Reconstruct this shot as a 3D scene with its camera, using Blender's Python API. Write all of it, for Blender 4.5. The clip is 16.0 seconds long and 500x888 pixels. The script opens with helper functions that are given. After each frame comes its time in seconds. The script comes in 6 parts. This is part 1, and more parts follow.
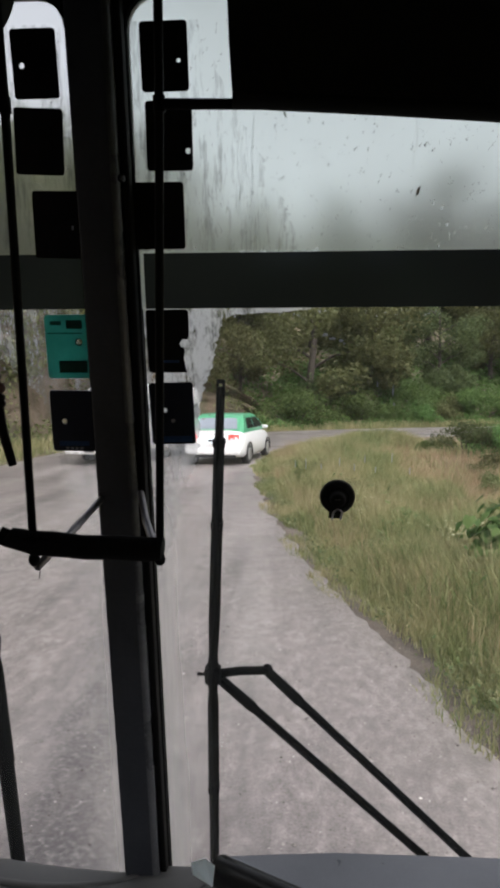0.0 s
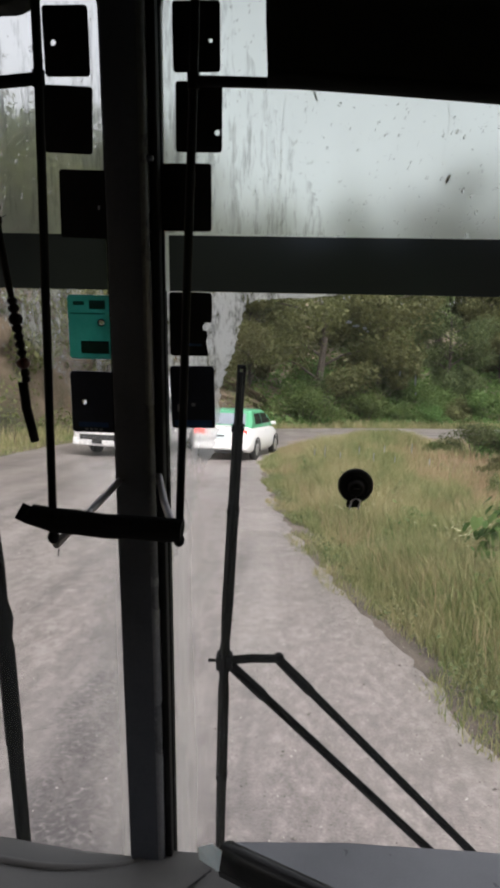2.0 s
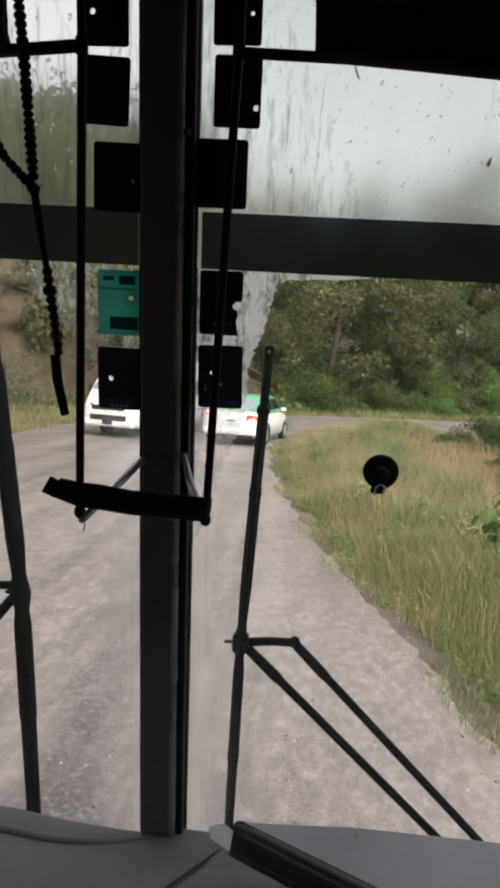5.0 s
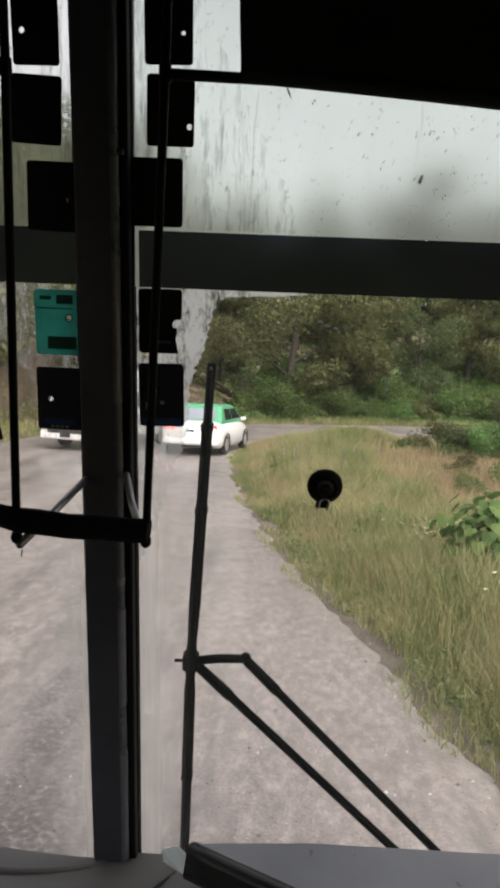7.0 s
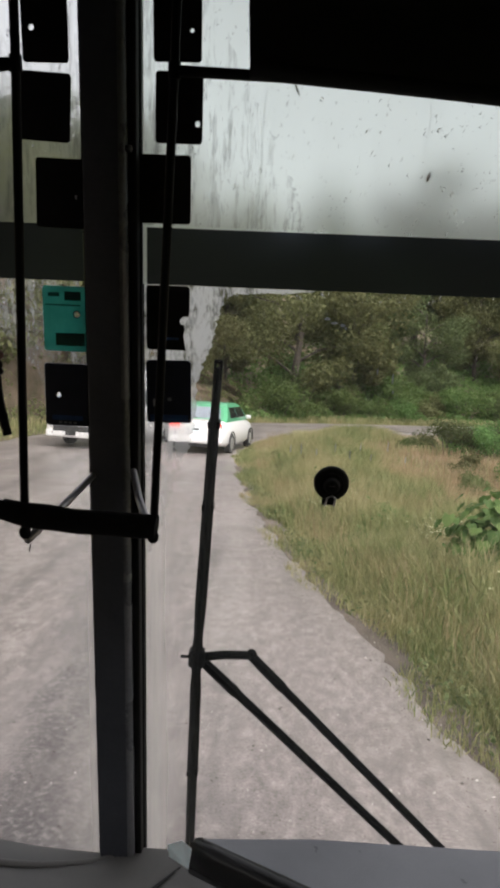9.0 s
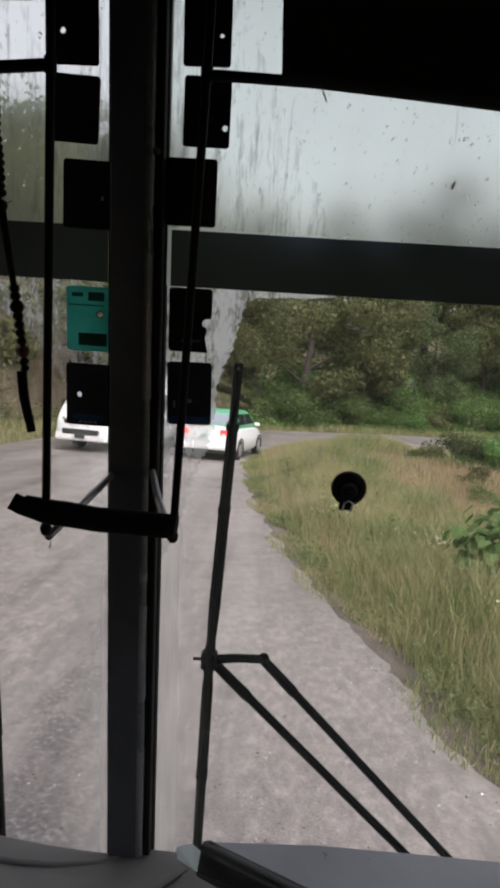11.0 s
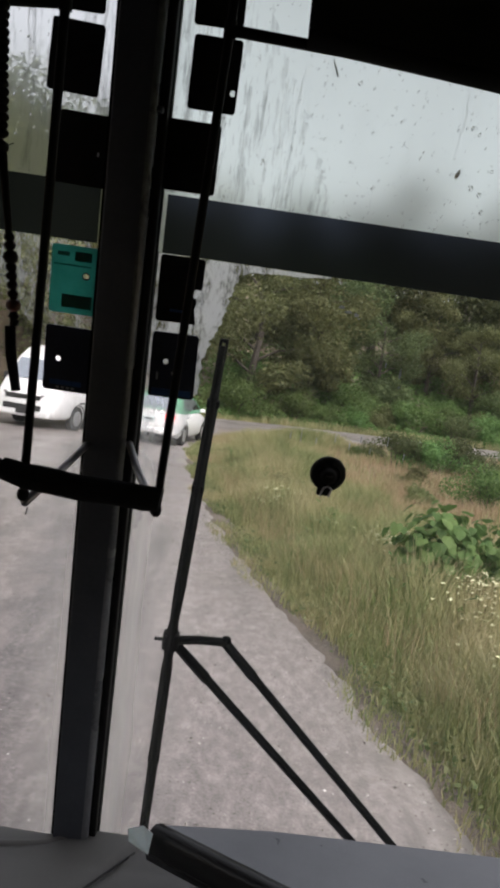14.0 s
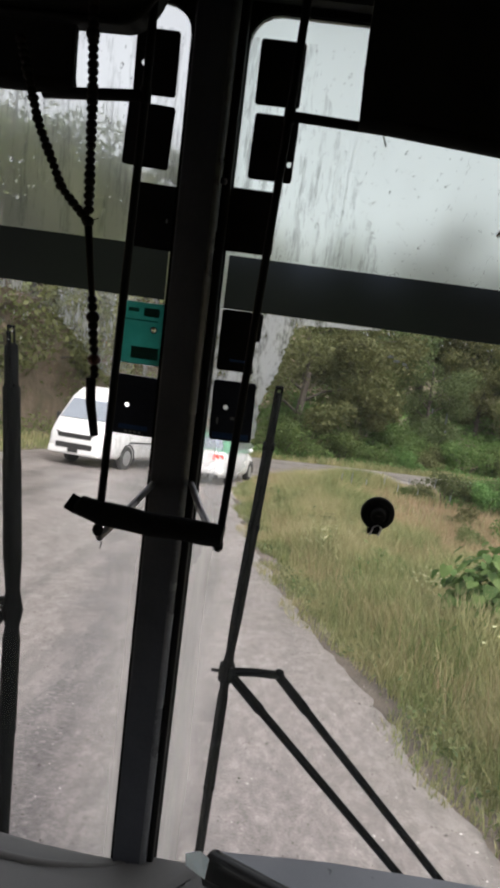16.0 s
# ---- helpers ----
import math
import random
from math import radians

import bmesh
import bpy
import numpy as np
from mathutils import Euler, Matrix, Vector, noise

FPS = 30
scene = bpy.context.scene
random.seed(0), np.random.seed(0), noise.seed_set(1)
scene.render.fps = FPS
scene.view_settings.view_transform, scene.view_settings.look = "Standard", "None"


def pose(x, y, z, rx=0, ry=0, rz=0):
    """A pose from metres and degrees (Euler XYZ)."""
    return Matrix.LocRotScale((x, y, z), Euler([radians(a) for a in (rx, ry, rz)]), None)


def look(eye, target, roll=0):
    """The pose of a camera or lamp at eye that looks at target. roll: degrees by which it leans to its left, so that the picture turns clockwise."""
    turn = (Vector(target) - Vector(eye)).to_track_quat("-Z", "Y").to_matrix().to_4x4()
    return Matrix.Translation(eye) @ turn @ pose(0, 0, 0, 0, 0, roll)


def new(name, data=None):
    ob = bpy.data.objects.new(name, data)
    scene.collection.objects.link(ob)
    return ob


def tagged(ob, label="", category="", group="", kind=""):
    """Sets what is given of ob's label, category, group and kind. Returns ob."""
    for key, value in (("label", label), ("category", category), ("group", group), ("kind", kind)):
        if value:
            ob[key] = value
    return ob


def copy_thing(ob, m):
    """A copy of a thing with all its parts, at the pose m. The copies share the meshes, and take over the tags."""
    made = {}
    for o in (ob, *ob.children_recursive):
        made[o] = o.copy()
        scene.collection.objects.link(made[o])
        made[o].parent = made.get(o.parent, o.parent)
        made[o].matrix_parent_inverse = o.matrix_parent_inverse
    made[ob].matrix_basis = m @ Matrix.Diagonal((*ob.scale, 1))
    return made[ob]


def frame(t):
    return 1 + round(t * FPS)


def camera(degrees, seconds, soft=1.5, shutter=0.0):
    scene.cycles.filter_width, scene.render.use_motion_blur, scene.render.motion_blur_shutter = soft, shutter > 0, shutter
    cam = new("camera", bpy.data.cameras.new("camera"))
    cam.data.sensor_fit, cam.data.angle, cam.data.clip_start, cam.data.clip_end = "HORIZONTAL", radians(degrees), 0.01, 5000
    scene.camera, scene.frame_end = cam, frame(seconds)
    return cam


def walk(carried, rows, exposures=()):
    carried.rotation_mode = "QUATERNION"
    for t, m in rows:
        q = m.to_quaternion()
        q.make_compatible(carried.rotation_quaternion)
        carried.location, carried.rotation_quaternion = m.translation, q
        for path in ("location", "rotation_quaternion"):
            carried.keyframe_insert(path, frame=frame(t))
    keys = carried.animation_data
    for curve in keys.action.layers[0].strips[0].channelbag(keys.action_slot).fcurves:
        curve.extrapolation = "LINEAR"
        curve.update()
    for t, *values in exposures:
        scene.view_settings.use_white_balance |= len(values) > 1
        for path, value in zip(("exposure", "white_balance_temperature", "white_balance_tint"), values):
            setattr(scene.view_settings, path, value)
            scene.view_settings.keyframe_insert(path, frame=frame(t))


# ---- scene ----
cam = camera(36.7, 16.0, soft=3.6)

# the cab's frame: u to the bus's right, v out through the glass, w up along the glass
LEAN_BACK, CUP_HEIGHT = 12.0, 1.85
CAB = pose(0, 0, CUP_HEIGHT, LEAN_BACK, 0, 0)
FITTED = CAB @ pose(0, 0, 0, 0, -2.8, 0)
PATH = [
    (0, (-0.044, -1.192, 0.433), (-0.199, 0.727, -0.107), -3.7),
    (0.5, (-0.041, -1.192, 0.431), (-0.186, 0.73, -0.104), -3.5),
    (1, (-0.038, -1.193, 0.434), (-0.193, 0.728, -0.1), -4.1),
    (1.5, (-0.046, -1.188, 0.425), (-0.205, 0.727, -0.13), -3.1),
    (2, (-0.065, -1.194, 0.416), (-0.239, 0.721, -0.132), -2.2),
    (2.5, (-0.073, -1.196, 0.418), (-0.244, 0.722, -0.122), -1.9),
    (3, (-0.098, -1.204, 0.409), (-0.251, 0.718, -0.122), 0.2),
    (3.5, (-0.113, -1.205, 0.406), (-0.304, 0.704, -0.16), 0.2),
    (6, (-0.079, -1.182, 0.409), (-0.251, 0.723, -0.176), -1.0),
    (6.5, (-0.075, -1.183, 0.41), (-0.2, 0.729, -0.164), -0.9),
    (7, (-0.065, -1.181, 0.419), (-0.159, 0.736, -0.143), -0.9),
    (7.5, (-0.057, -1.183, 0.421), (-0.147, 0.736, -0.136), -1.6),
    (8, (-0.055, -1.188, 0.421), (-0.161, 0.734, -0.124), -1.5),
    (8.5, (-0.068, -1.186, 0.417), (-0.154, 0.732, -0.142), -0.9),
    (9, (-0.068, -1.185, 0.417), (-0.175, 0.73, -0.148), -0.8),
    (11.5, (-0.096, -1.194, 0.405), (-0.217, 0.726, -0.139), 0.6),
    (12, (-0.112, -1.179, 0.392), (-0.213, 0.733, -0.186), 1.3),
    (12.5, (-0.129, -1.188, 0.396), (-0.188, 0.734, -0.152), 2.7),
    (13, (-0.118, -1.196, 0.405), (-0.207, 0.73, -0.128), 2.0),
    (13.5, (-0.134, -1.166, 0.385), (-0.173, 0.744, -0.206), 3.5),
    (14, (-0.149, -1.173, 0.386), (-0.121, 0.745, -0.182), 5.4),
    (14.5, (-0.151, -1.183, 0.384), (-0.141, 0.738, -0.17), 5.3),
    (15, (-0.15, -1.199, 0.392), (-0.16, 0.729, -0.14), 4.6),
    (15.5, (-0.168, -1.243, 0.402), (-0.25, 0.697, -0.077), 4.4),
    (16, (-0.162, -1.25, 0.409), (-0.267, 0.69, -0.068), 4.6),
]
EXPOSURES = [(0, 1.0, 6450, 13), (2, 1.12, 6600, 13), (3.5, 1.2, 6850, 13), (6.5, 1.22, 6900, 13), (9, 1.12, 6750, 13), (11.5, 1.02, 6550, 14), (15.2, 1.02, 6550, 13), (16, 1.22, 6600, 12)]
walk(cam, [(t, FITTED @ look(eye, target, roll)) for t, eye, target, roll in PATH], EXPOSURES)

# ---------------------------------------------------------------- light
world = bpy.data.worlds.new("overcast_sky")
scene.world = world
world.use_nodes = True
wn, wl = world.node_tree.nodes, world.node_tree.links
wn.clear()
sky = wn.new("ShaderNodeTexSky")
sky.sky_type, sky.sun_disc = "NISHITA", False
sky.sun_elevation, sky.sun_rotation = radians(52), radians(150)
sky.air_density, sky.dust_density, sky.ozone_density = 1.0, 6.0, 1.0
pale = wn.new("ShaderNodeHueSaturation")
pale.inputs["Saturation"].default_value = 0.20
back = wn.new("ShaderNodeBackground")
back.inputs["Strength"].default_value = 0.15
wout = wn.new("ShaderNodeOutputWorld")
wl.new(sky.outputs["Color"], pale.inputs["Color"])
wl.new(pale.outputs["Color"], back.inputs["Color"])
wl.new(back.outputs["Background"], wout.inputs["Surface"])

sun_data = bpy.data.lights.new("sun", "SUN")
sun_data.energy, sun_data.angle, sun_data.color = 0.5, radians(25), (1.0, 0.97, 0.93)
sun = new("sun", sun_data)
sun.matrix_basis = look((0, 0, 60), (0 - 60 * math.cos(radians(52)) * math.sin(radians(150)), -60 * math.cos(radians(52)) * math.cos(radians(150)), 60 - 60 * math.sin(radians(52))))


# ---------------------------------------------------------------- materials
class Nodes:
    """A short way to write a node material."""

    def __init__(self, name):
        self.mat = bpy.data.materials.new(name)
        self.mat.use_nodes = True
        self.tree = self.mat.node_tree
        self.tree.nodes.clear()
        self.out = self.tree.nodes.new("ShaderNodeOutputMaterial")

    def add(self, kind, **inputs):
        n = self.tree.nodes.new(kind)
        for key, value in inputs.items():
            self.put(n, key.replace("_", " "), value)
        return n

    def put(self, n, key, value):
        if isinstance(value, bpy.types.NodeSocket):
            self.tree.links.new(value, n.inputs[key])
        else:
            n.inputs[key].default_value = value

    def coords(self, scale=(1, 1, 1), where="Object"):
        tc = self.add("ShaderNodeTexCoord")
        mp = self.add("ShaderNodeMapping")
        self.put(mp, "Vector", tc.outputs[where])
        self.put(mp, "Scale", scale)
        return mp.outputs["Vector"]

    def noise(self, scale, detail=4.0, rough=0.55, vector=None):
        n = self.add("ShaderNodeTexNoise", Scale=scale, Detail=detail, Roughness=rough)
        if vector is not None:
            self.put(n, "Vector", vector)
        return n.outputs["Fac"]

    def ramp(self, fac, stops):
        n = self.add("ShaderNodeValToRGB")
        while len(n.color_ramp.elements) < len(stops):
            n.color_ramp.elements.new(0.5)
        for e, (p, c) in zip(n.color_ramp.elements, stops):
            e.position, e.color = p, (*c, 1) if len(c) == 3 else c
        self.put(n, "Fac", fac)
        return n.outputs["Color"]

    def mix(self, fac, a, b, blend="MIX"):
        n = self.add("ShaderNodeMix")
        n.data_type, n.blend_type = "RGBA", blend
        for i, v in ((0, fac), (6, a), (7, b)):
            if isinstance(v, bpy.types.NodeSocket):
                self.tree.links.new(v, n.inputs[i])
            else:
                n.inputs[i].default_value = v if i == 0 else (*v, 1)
        return n.outputs[2]

    def math(self, op, a, b=0.0):
        n = self.add("ShaderNodeMath")
        n.operation = op
        for i, v in enumerate((a, b)):
            if isinstance(v, bpy.types.NodeSocket):
                self.tree.links.new(v, n.inputs[i])
            else:
                n.inputs[i].default_value = v
        return n.outputs[0]

    def bump(self, height, strength=0.3, distance=0.01):
        n = self.add("ShaderNodeBump", Strength=strength, Distance=distance, Height=height)
        return n.outputs["Normal"]

    def shade(self, color, rough=0.6, metal=0.0, normal=None, **more):
        n = self.add("ShaderNodeBsdfPrincipled", Roughness=rough, Metallic=metal, **more)
        self.put(n, "Base Color", color if isinstance(color, bpy.types.NodeSocket) else (*color, 1))
        if normal is not None:
            self.put(n, "Normal", normal)
        return self.end(n.outputs["BSDF"])

    def blend(self, fac, a, b):
        n = self.add("ShaderNodeMixShader", Fac=fac)
        self.tree.links.new(a, n.inputs[1])
        self.tree.links.new(b, n.inputs[2])
        return n.outputs[0]

    def end(self, socket):
        self.tree.links.new(socket, self.out.inputs["Surface"])
        return self.mat


def worn(name, dark, light, scale, rough=0.6, metal=0.0, grain=120.0, strength=0.15, distance=0.002, shine=0.5):
    """Two tones in large patches under a fine grain."""
    m = Nodes(name)
    co = m.coords()
    big, fine = m.noise(scale, 5, 0.6, co), m.noise(grain, 3, 0.6, co)
    color = m.mix(0.25, m.ramp(big, ((0.3, dark), (0.7, light))), m.ramp(fine, ((0.35, dark), (0.65, light))))
    rg = m.math("ADD", m.math("MULTIPLY", big, 0.25), rough - 0.12)
    return m.shade(color, rg, metal, m.bump(fine, strength, distance), Specular_IOR_Level=shine)


def lacquer(name, color, rough=0.3):
    m = Nodes(name)
    big = m.noise(3.0, 5, 0.6, m.coords())
    dusty = tuple(0.75 * c + 0.06 for c in color)
    return m.shade(m.mix(m.math("MULTIPLY", big, 0.5), color, dusty), m.math("ADD", m.math("MULTIPLY", big, 0.2), rough), 0.0, None, Coat_Weight=0.4)


def leaf_paint(name, low, mid, high, dry=None, vary=1.0):
    m = Nodes(name)
    geo, info = m.add("ShaderNodeNewGeometry"), m.add("ShaderNodeObjectInfo")
    c = m.ramp(geo.outputs["Random Per Island"], ((0.0, low), (0.5, mid), (1.0, high)))
    if dry is not None:
        patch = m.noise(0.55, 4, 0.6, m.coords())
        c = m.mix(m.ramp(patch, ((0.44, (0, 0, 0)), (0.68, (0.7, 0.7, 0.7)))), c, dry)
    hsv = m.add("ShaderNodeHueSaturation", Color=c)
    m.put(hsv, "Hue", m.math("ADD", m.math("MULTIPLY", info.outputs["Random"], 0.05 * vary), 0.5 - 0.028 * vary))
    m.put(hsv, "Value", m.math("ADD", m.math("MULTIPLY", info.outputs["Random"], 0.7 * vary), 1.0 - 0.35 * vary))
    p = m.add("ShaderNodeBsdfPrincipled", Roughness=0.6, Specular_IOR_Level=0.22)
    m.put(p, "Base Color", hsv.outputs["Color"])
    tr = m.add("ShaderNodeBsdfTranslucent")
    m.put(tr, "Color", hsv.outputs["Color"])
    return m.end(m.blend(0.5, p.outputs["BSDF"], tr.outputs["BSDF"]))


black_metal = worn("black_painted_metal", (0.006, 0.006, 0.0066), (0.011, 0.011, 0.012), 14, 0.65, shine=0.12)
wiper_paint = worn("matt_black_wiper_paint", (0.0022, 0.0022, 0.0024), (0.005, 0.005, 0.0053), 14, 0.7, shine=0.06)
black_rubber = worn("black_rubber", (0.008, 0.008, 0.008), (0.016, 0.016, 0.016), 20, 0.7, shine=0.15)
seal_rubber = worn("matt_window_rubber", (0.006, 0.006, 0.006), (0.012, 0.012, 0.012), 20, 0.9, shine=0.0)
post_paint = worn("dark_grey_post_paint", (0.044, 0.049, 0.060), (0.073, 0.080, 0.097), 9, 0.5)
# scuffed edge, lighter than the post: its highlight is in the grey
post_trim = worn("scuffed_highlight_trim", (0.050, 0.053, 0.060), (0.17, 0.175, 0.185), 5, 0.27)
cloth_black = worn("black_cloth_tape", (0.006, 0.006, 0.007), (0.016, 0.016, 0.018), 40, 0.9, 0, 400, 0.5, shine=0.15)
visor_cloth = worn("black_visor_vinyl", (0.011, 0.012, 0.012), (0.020, 0.021, 0.022), 8, 0.85, 0, 300, 0.3, shine=0.25)
dash_vinyl = worn("grey_dashboard_vinyl", (0.145, 0.150, 0.168), (0.205, 0.212, 0.235), 5, 0.30, 0, 350, 0.25, 0.001)
dash_cowl = worn("warm_grey_dashboard_vinyl", (0.118, 0.117, 0.114), (0.168, 0.166, 0.160), 5, 0.62, 0, 350, 0.25, 0.001)
bolster_vinyl = worn("black_bolster_vinyl", (0.010, 0.010, 0.011), (0.020, 0.020, 0.021), 10, 0.36, 0, 250, 0.2)
cab_lining = worn("dark_cab_lining", (0.020, 0.020, 0.021), (0.035, 0.035, 0.036), 4, 0.8, shine=0.15)
cab_floor = worn("dark_rubber_flooring", (0.025, 0.025, 0.025), (0.05, 0.05, 0.05), 6, 0.8)
chrome = worn("dull_chrome", (0.25, 0.24, 0.25), (0.42, 0.41, 0.42), 30, 0.42, 1.0)
card_black = worn("black_card_back", (0.012, 0.012, 0.013), (0.021, 0.021, 0.023), 25, 0.6, shine=0.15)
card_blue = worn("dark_blue_card_back", (0.022, 0.027, 0.043), (0.036, 0.044, 0.074), 25, 0.4)
card_print = worn("dark_green_print", (0.008, 0.085, 0.064), (0.013, 0.115, 0.088), 50, 0.5)
pale_marks = worn("pale_marks", (0.35, 0.38, 0.42), (0.5, 0.53, 0.56), 80, 0.5)
blue_print = worn("blue_print", (0.03, 0.08, 0.21), (0.045, 0.12, 0.32), 60, 0.5)
paper_white = worn("pale_blue_paper", (0.76, 0.93, 0.97), (0.88, 0.97, 0.98), 40, 0.7)
bead_wood = worn("dark_bead_wood", (0.006, 0.005, 0.005), (0.016, 0.011, 0.009), 60, 0.6, shine=0.15)
bead_red = worn("dark_red_bead", (0.06, 0.012, 0.010), (0.12, 0.03, 0.02), 60, 0.4)
tyre_rubber = worn("tyre_rubber", (0.015, 0.015, 0.015), (0.035, 0.034, 0.032), 10, 0.85)
steel_rim = worn("steel_rim", (0.32, 0.32, 0.33), (0.5, 0.5, 0.5), 8, 0.4, 0.7)
white_paint = lacquer("white_car_paint", (0.74, 0.74, 0.74))
green_paint = lacquer("green_car_paint", (0.045, 0.29, 0.135))
dark_trim = worn("dark_plastic_trim", (0.015, 0.015, 0.016), (0.03, 0.03, 0.03), 12, 0.6)
bark = worn("grey_brown_bark", (0.035, 0.029, 0.023), (0.085, 0.07, 0.056), 3, 0.9, 0, 30, 0.6, 0.03)


def translucent_green():
    m = Nodes("green_card_plastic")
    big = m.noise(30, 4, 0.6, m.coords())
    c = m.ramp(big, ((0.3, (0.13, 0.45, 0.40)), (0.7, (0.19, 0.57, 0.51))))
    p = m.add("ShaderNodeBsdfPrincipled", Roughness=0.35)
    m.put(p, "Base Color", c)
    t = m.add("ShaderNodeBsdfTranslucent", Color=c)
    return m.end(m.blend(0.75, p.outputs["BSDF"], t.outputs["BSDF"]))


def pane_glass(name, tint, veil, veil_scale=6.0, blur=0.0, stretch=(1, 1, 1)):
    """A pane: a film of dust or mist, a little gloss, the rest goes through."""
    m = Nodes(name)
    co = m.coords(stretch)
    through_it = m.add("ShaderNodeBsdfTransparent", Color=(*tint, 1)).outputs[0]
    if blur:
        wet = m.add("ShaderNodeBsdfRefraction", Color=(*tint, 1), Roughness=0.62, IOR=1.08)
        through_it = m.blend(blur, through_it, wet.outputs[0])
    dust = m.add("ShaderNodeBsdfTranslucent", Color=(0.75, 0.80, 0.775, 1))
    gloss = m.add("ShaderNodeBsdfGlossy", Roughness=0.03)
    f = m.math("MULTIPLY", m.math("ADD", m.noise(veil_scale, 3, 0.5, co), 0.5), veil)
    a = m.blend(f, through_it, dust.outputs[0])
    fres = m.add("ShaderNodeFresnel", IOR=1.3)
    return m.end(m.blend(fres.outputs[0], a, gloss.outputs[0]))


def film(name, low, high, scale, most, stretch=(1, 1, 0.35), thin=None, tone=(0.8, 0.82, 0.82)):
    """Dried rain and dust on glass: pale where the grain is thick, clear between."""
    m = Nodes(name)
    co = m.coords(stretch)
    n = m.noise(scale, 7, 0.7, co)
    n2 = m.noise(scale * 5, 3, 0.6, co)
    f = m.ramp(m.math("ADD", m.math("MULTIPLY", n, 0.7), m.math("MULTIPLY", n2, 0.3)), ((low, (0, 0, 0)), (high, (1, 1, 1))))
    f = m.math("MULTIPLY", f, most)
    if thin is not None:
        sep = m.add("ShaderNodeSeparateXYZ", Vector=m.coords())
        fade = m.add("ShaderNodeMapRange", Value=sep.outputs["Z"])
        m.put(fade, "From Min", thin[0])
        m.put(fade, "From Max", thin[1])
        m.put(fade, "To Min", thin[2])
        f = m.math("MULTIPLY", f, fade.outputs["Result"])
    clear = m.add("ShaderNodeBsdfTransparent")
    dust = m.add("ShaderNodeBsdfTranslucent", Color=(*tone, 1))
    return m.end(m.blend(f, clear.outputs[0], dust.outputs[0]))


def soft_film(name, full, none, most=0.8):
    """An even film of dried dirt, thickest at the post, with faint vertical runs."""
    m = Nodes(name)
    sep = m.add("ShaderNodeSeparateXYZ", Vector=m.coords())
    n = m.noise(55, 4, 0.65, m.coords((1, 1, 0.04)))
    part_way = m.add("ShaderNodeMath")
    part_way.operation, part_way.use_clamp = "MULTIPLY", True
    m.tree.links.new(m.math("SUBTRACT", sep.outputs["X"], none), part_way.inputs[0])
    part_way.inputs[1].default_value = 1 / (full - none)
    fade = m.math("MULTIPLY", part_way.outputs[0], part_way.outputs[0])
    top = m.add("ShaderNodeMapRange", Value=sep.outputs["Z"])
    top.interpolation_type = "SMOOTHSTEP"
    m.put(top, "From Min", 0.10)
    m.put(top, "From Max", -0.12)
    f = m.math("MULTIPLY", m.math("MULTIPLY", m.math("ADD", m.math("MULTIPLY", n, 0.75), 0.34), fade), m.math("MULTIPLY", top.outputs["Result"], most))
    clear = m.add("ShaderNodeBsdfTransparent")
    dust = m.add("ShaderNodeBsdfTranslucent", Color=(0.90, 0.87, 0.83, 1))
    return m.end(m.blend(f, clear.outputs[0], dust.outputs[0]))


def car_glass(name, color):
    m = Nodes(name)
    n = m.noise(2.5, 3, 0.5, m.coords())
    return m.shade(m.mix(n, color, tuple(1.5 * c for c in color)), 0.06, 0.0, None, Coat_Weight=0.5)


def lamp_red():
    m = Nodes("lit_brake_lamp")
    p = m.add("ShaderNodeBsdfPrincipled", Roughness=0.2)
    m.put(p, "Base Color", (0.45, 0.02, 0.02, 1))
    m.put(p, "Emission Color", (1.0, 0.03, 0.02, 1))
    m.put(p, "Emission Strength", 1.6)
    return m.end(p.outputs["BSDF"])


green_plastic = translucent_green()
clear_glass = pane_glass("clear_windscreen_glass", (0.94, 0.95, 0.95), 0.024)
tint_glass = pane_glass("blue_grey_tinted_band", (0.036, 0.044, 0.060), 0.012, 4.0, 0.9)
misty_glass = pane_glass("misted_windscreen_glass", (0.83, 0.92, 0.870), 0.365, 4.0, 0.93, (2.2, 1, 0.5))
dried_rain = film("dried_rain_film", 0.36, 0.52, 45, 0.85, (1, 1, 0.35), (-0.02, 0.22, 0.25))
driver_rain = film("driver_side_rain_film", 0.43, 0.64, 38, 0.52, (1, 1, 0.35), (0.0, 0.22, 0.3))
mud_runs = film("mud_run_film", 0.50, 0.64, 42, 0.45, (1, 1, 0.16), None, (0.10, 0.10, 0.09))
mud_specks = film("mud_speck_film", 0.60, 0.66, 85, 0.5, (1, 1, 0.8), None, (0.08, 0.08, 0.07))
run_film = film("dirty_water_run_film", 0.32, 0.60, 60, 0.5, (1, 1, 0.25), None, (0.10, 0.105, 0.10))
streak_right = soft_film("pale_film_beside_post", -0.310, -0.208, 0.9)
streak_left = soft_film("pale_film_driver_side", -0.395, -0.54, 0.55)
driver_mist = pane_glass("rain_wet_windscreen_glass", (0.93, 0.95, 0.94), 0.12, 4.0, 0.50, (2.2, 1, 0.5))
drop_water = Nodes("rain_drop_water").shade((1, 1, 1), 0.02, 0.0, None, Transmission_Weight=1.0, IOR=1.33)
taxi_window = car_glass("pale_reflecting_car_glass", (0.16, 0.18, 0.21))
van_window = car_glass("dark_van_glass", (0.012, 0.013, 0.015))
brake_lamp = lamp_red()
leaf_dark = leaf_paint("dark_green_leaves", (0.062, 0.086, 0.036), (0.092, 0.120, 0.048), (0.132, 0.158, 0.068))
leaf_olive = leaf_paint("olive_leaves", (0.086, 0.104, 0.042), (0.128, 0.144, 0.058), (0.180, 0.190, 0.084))
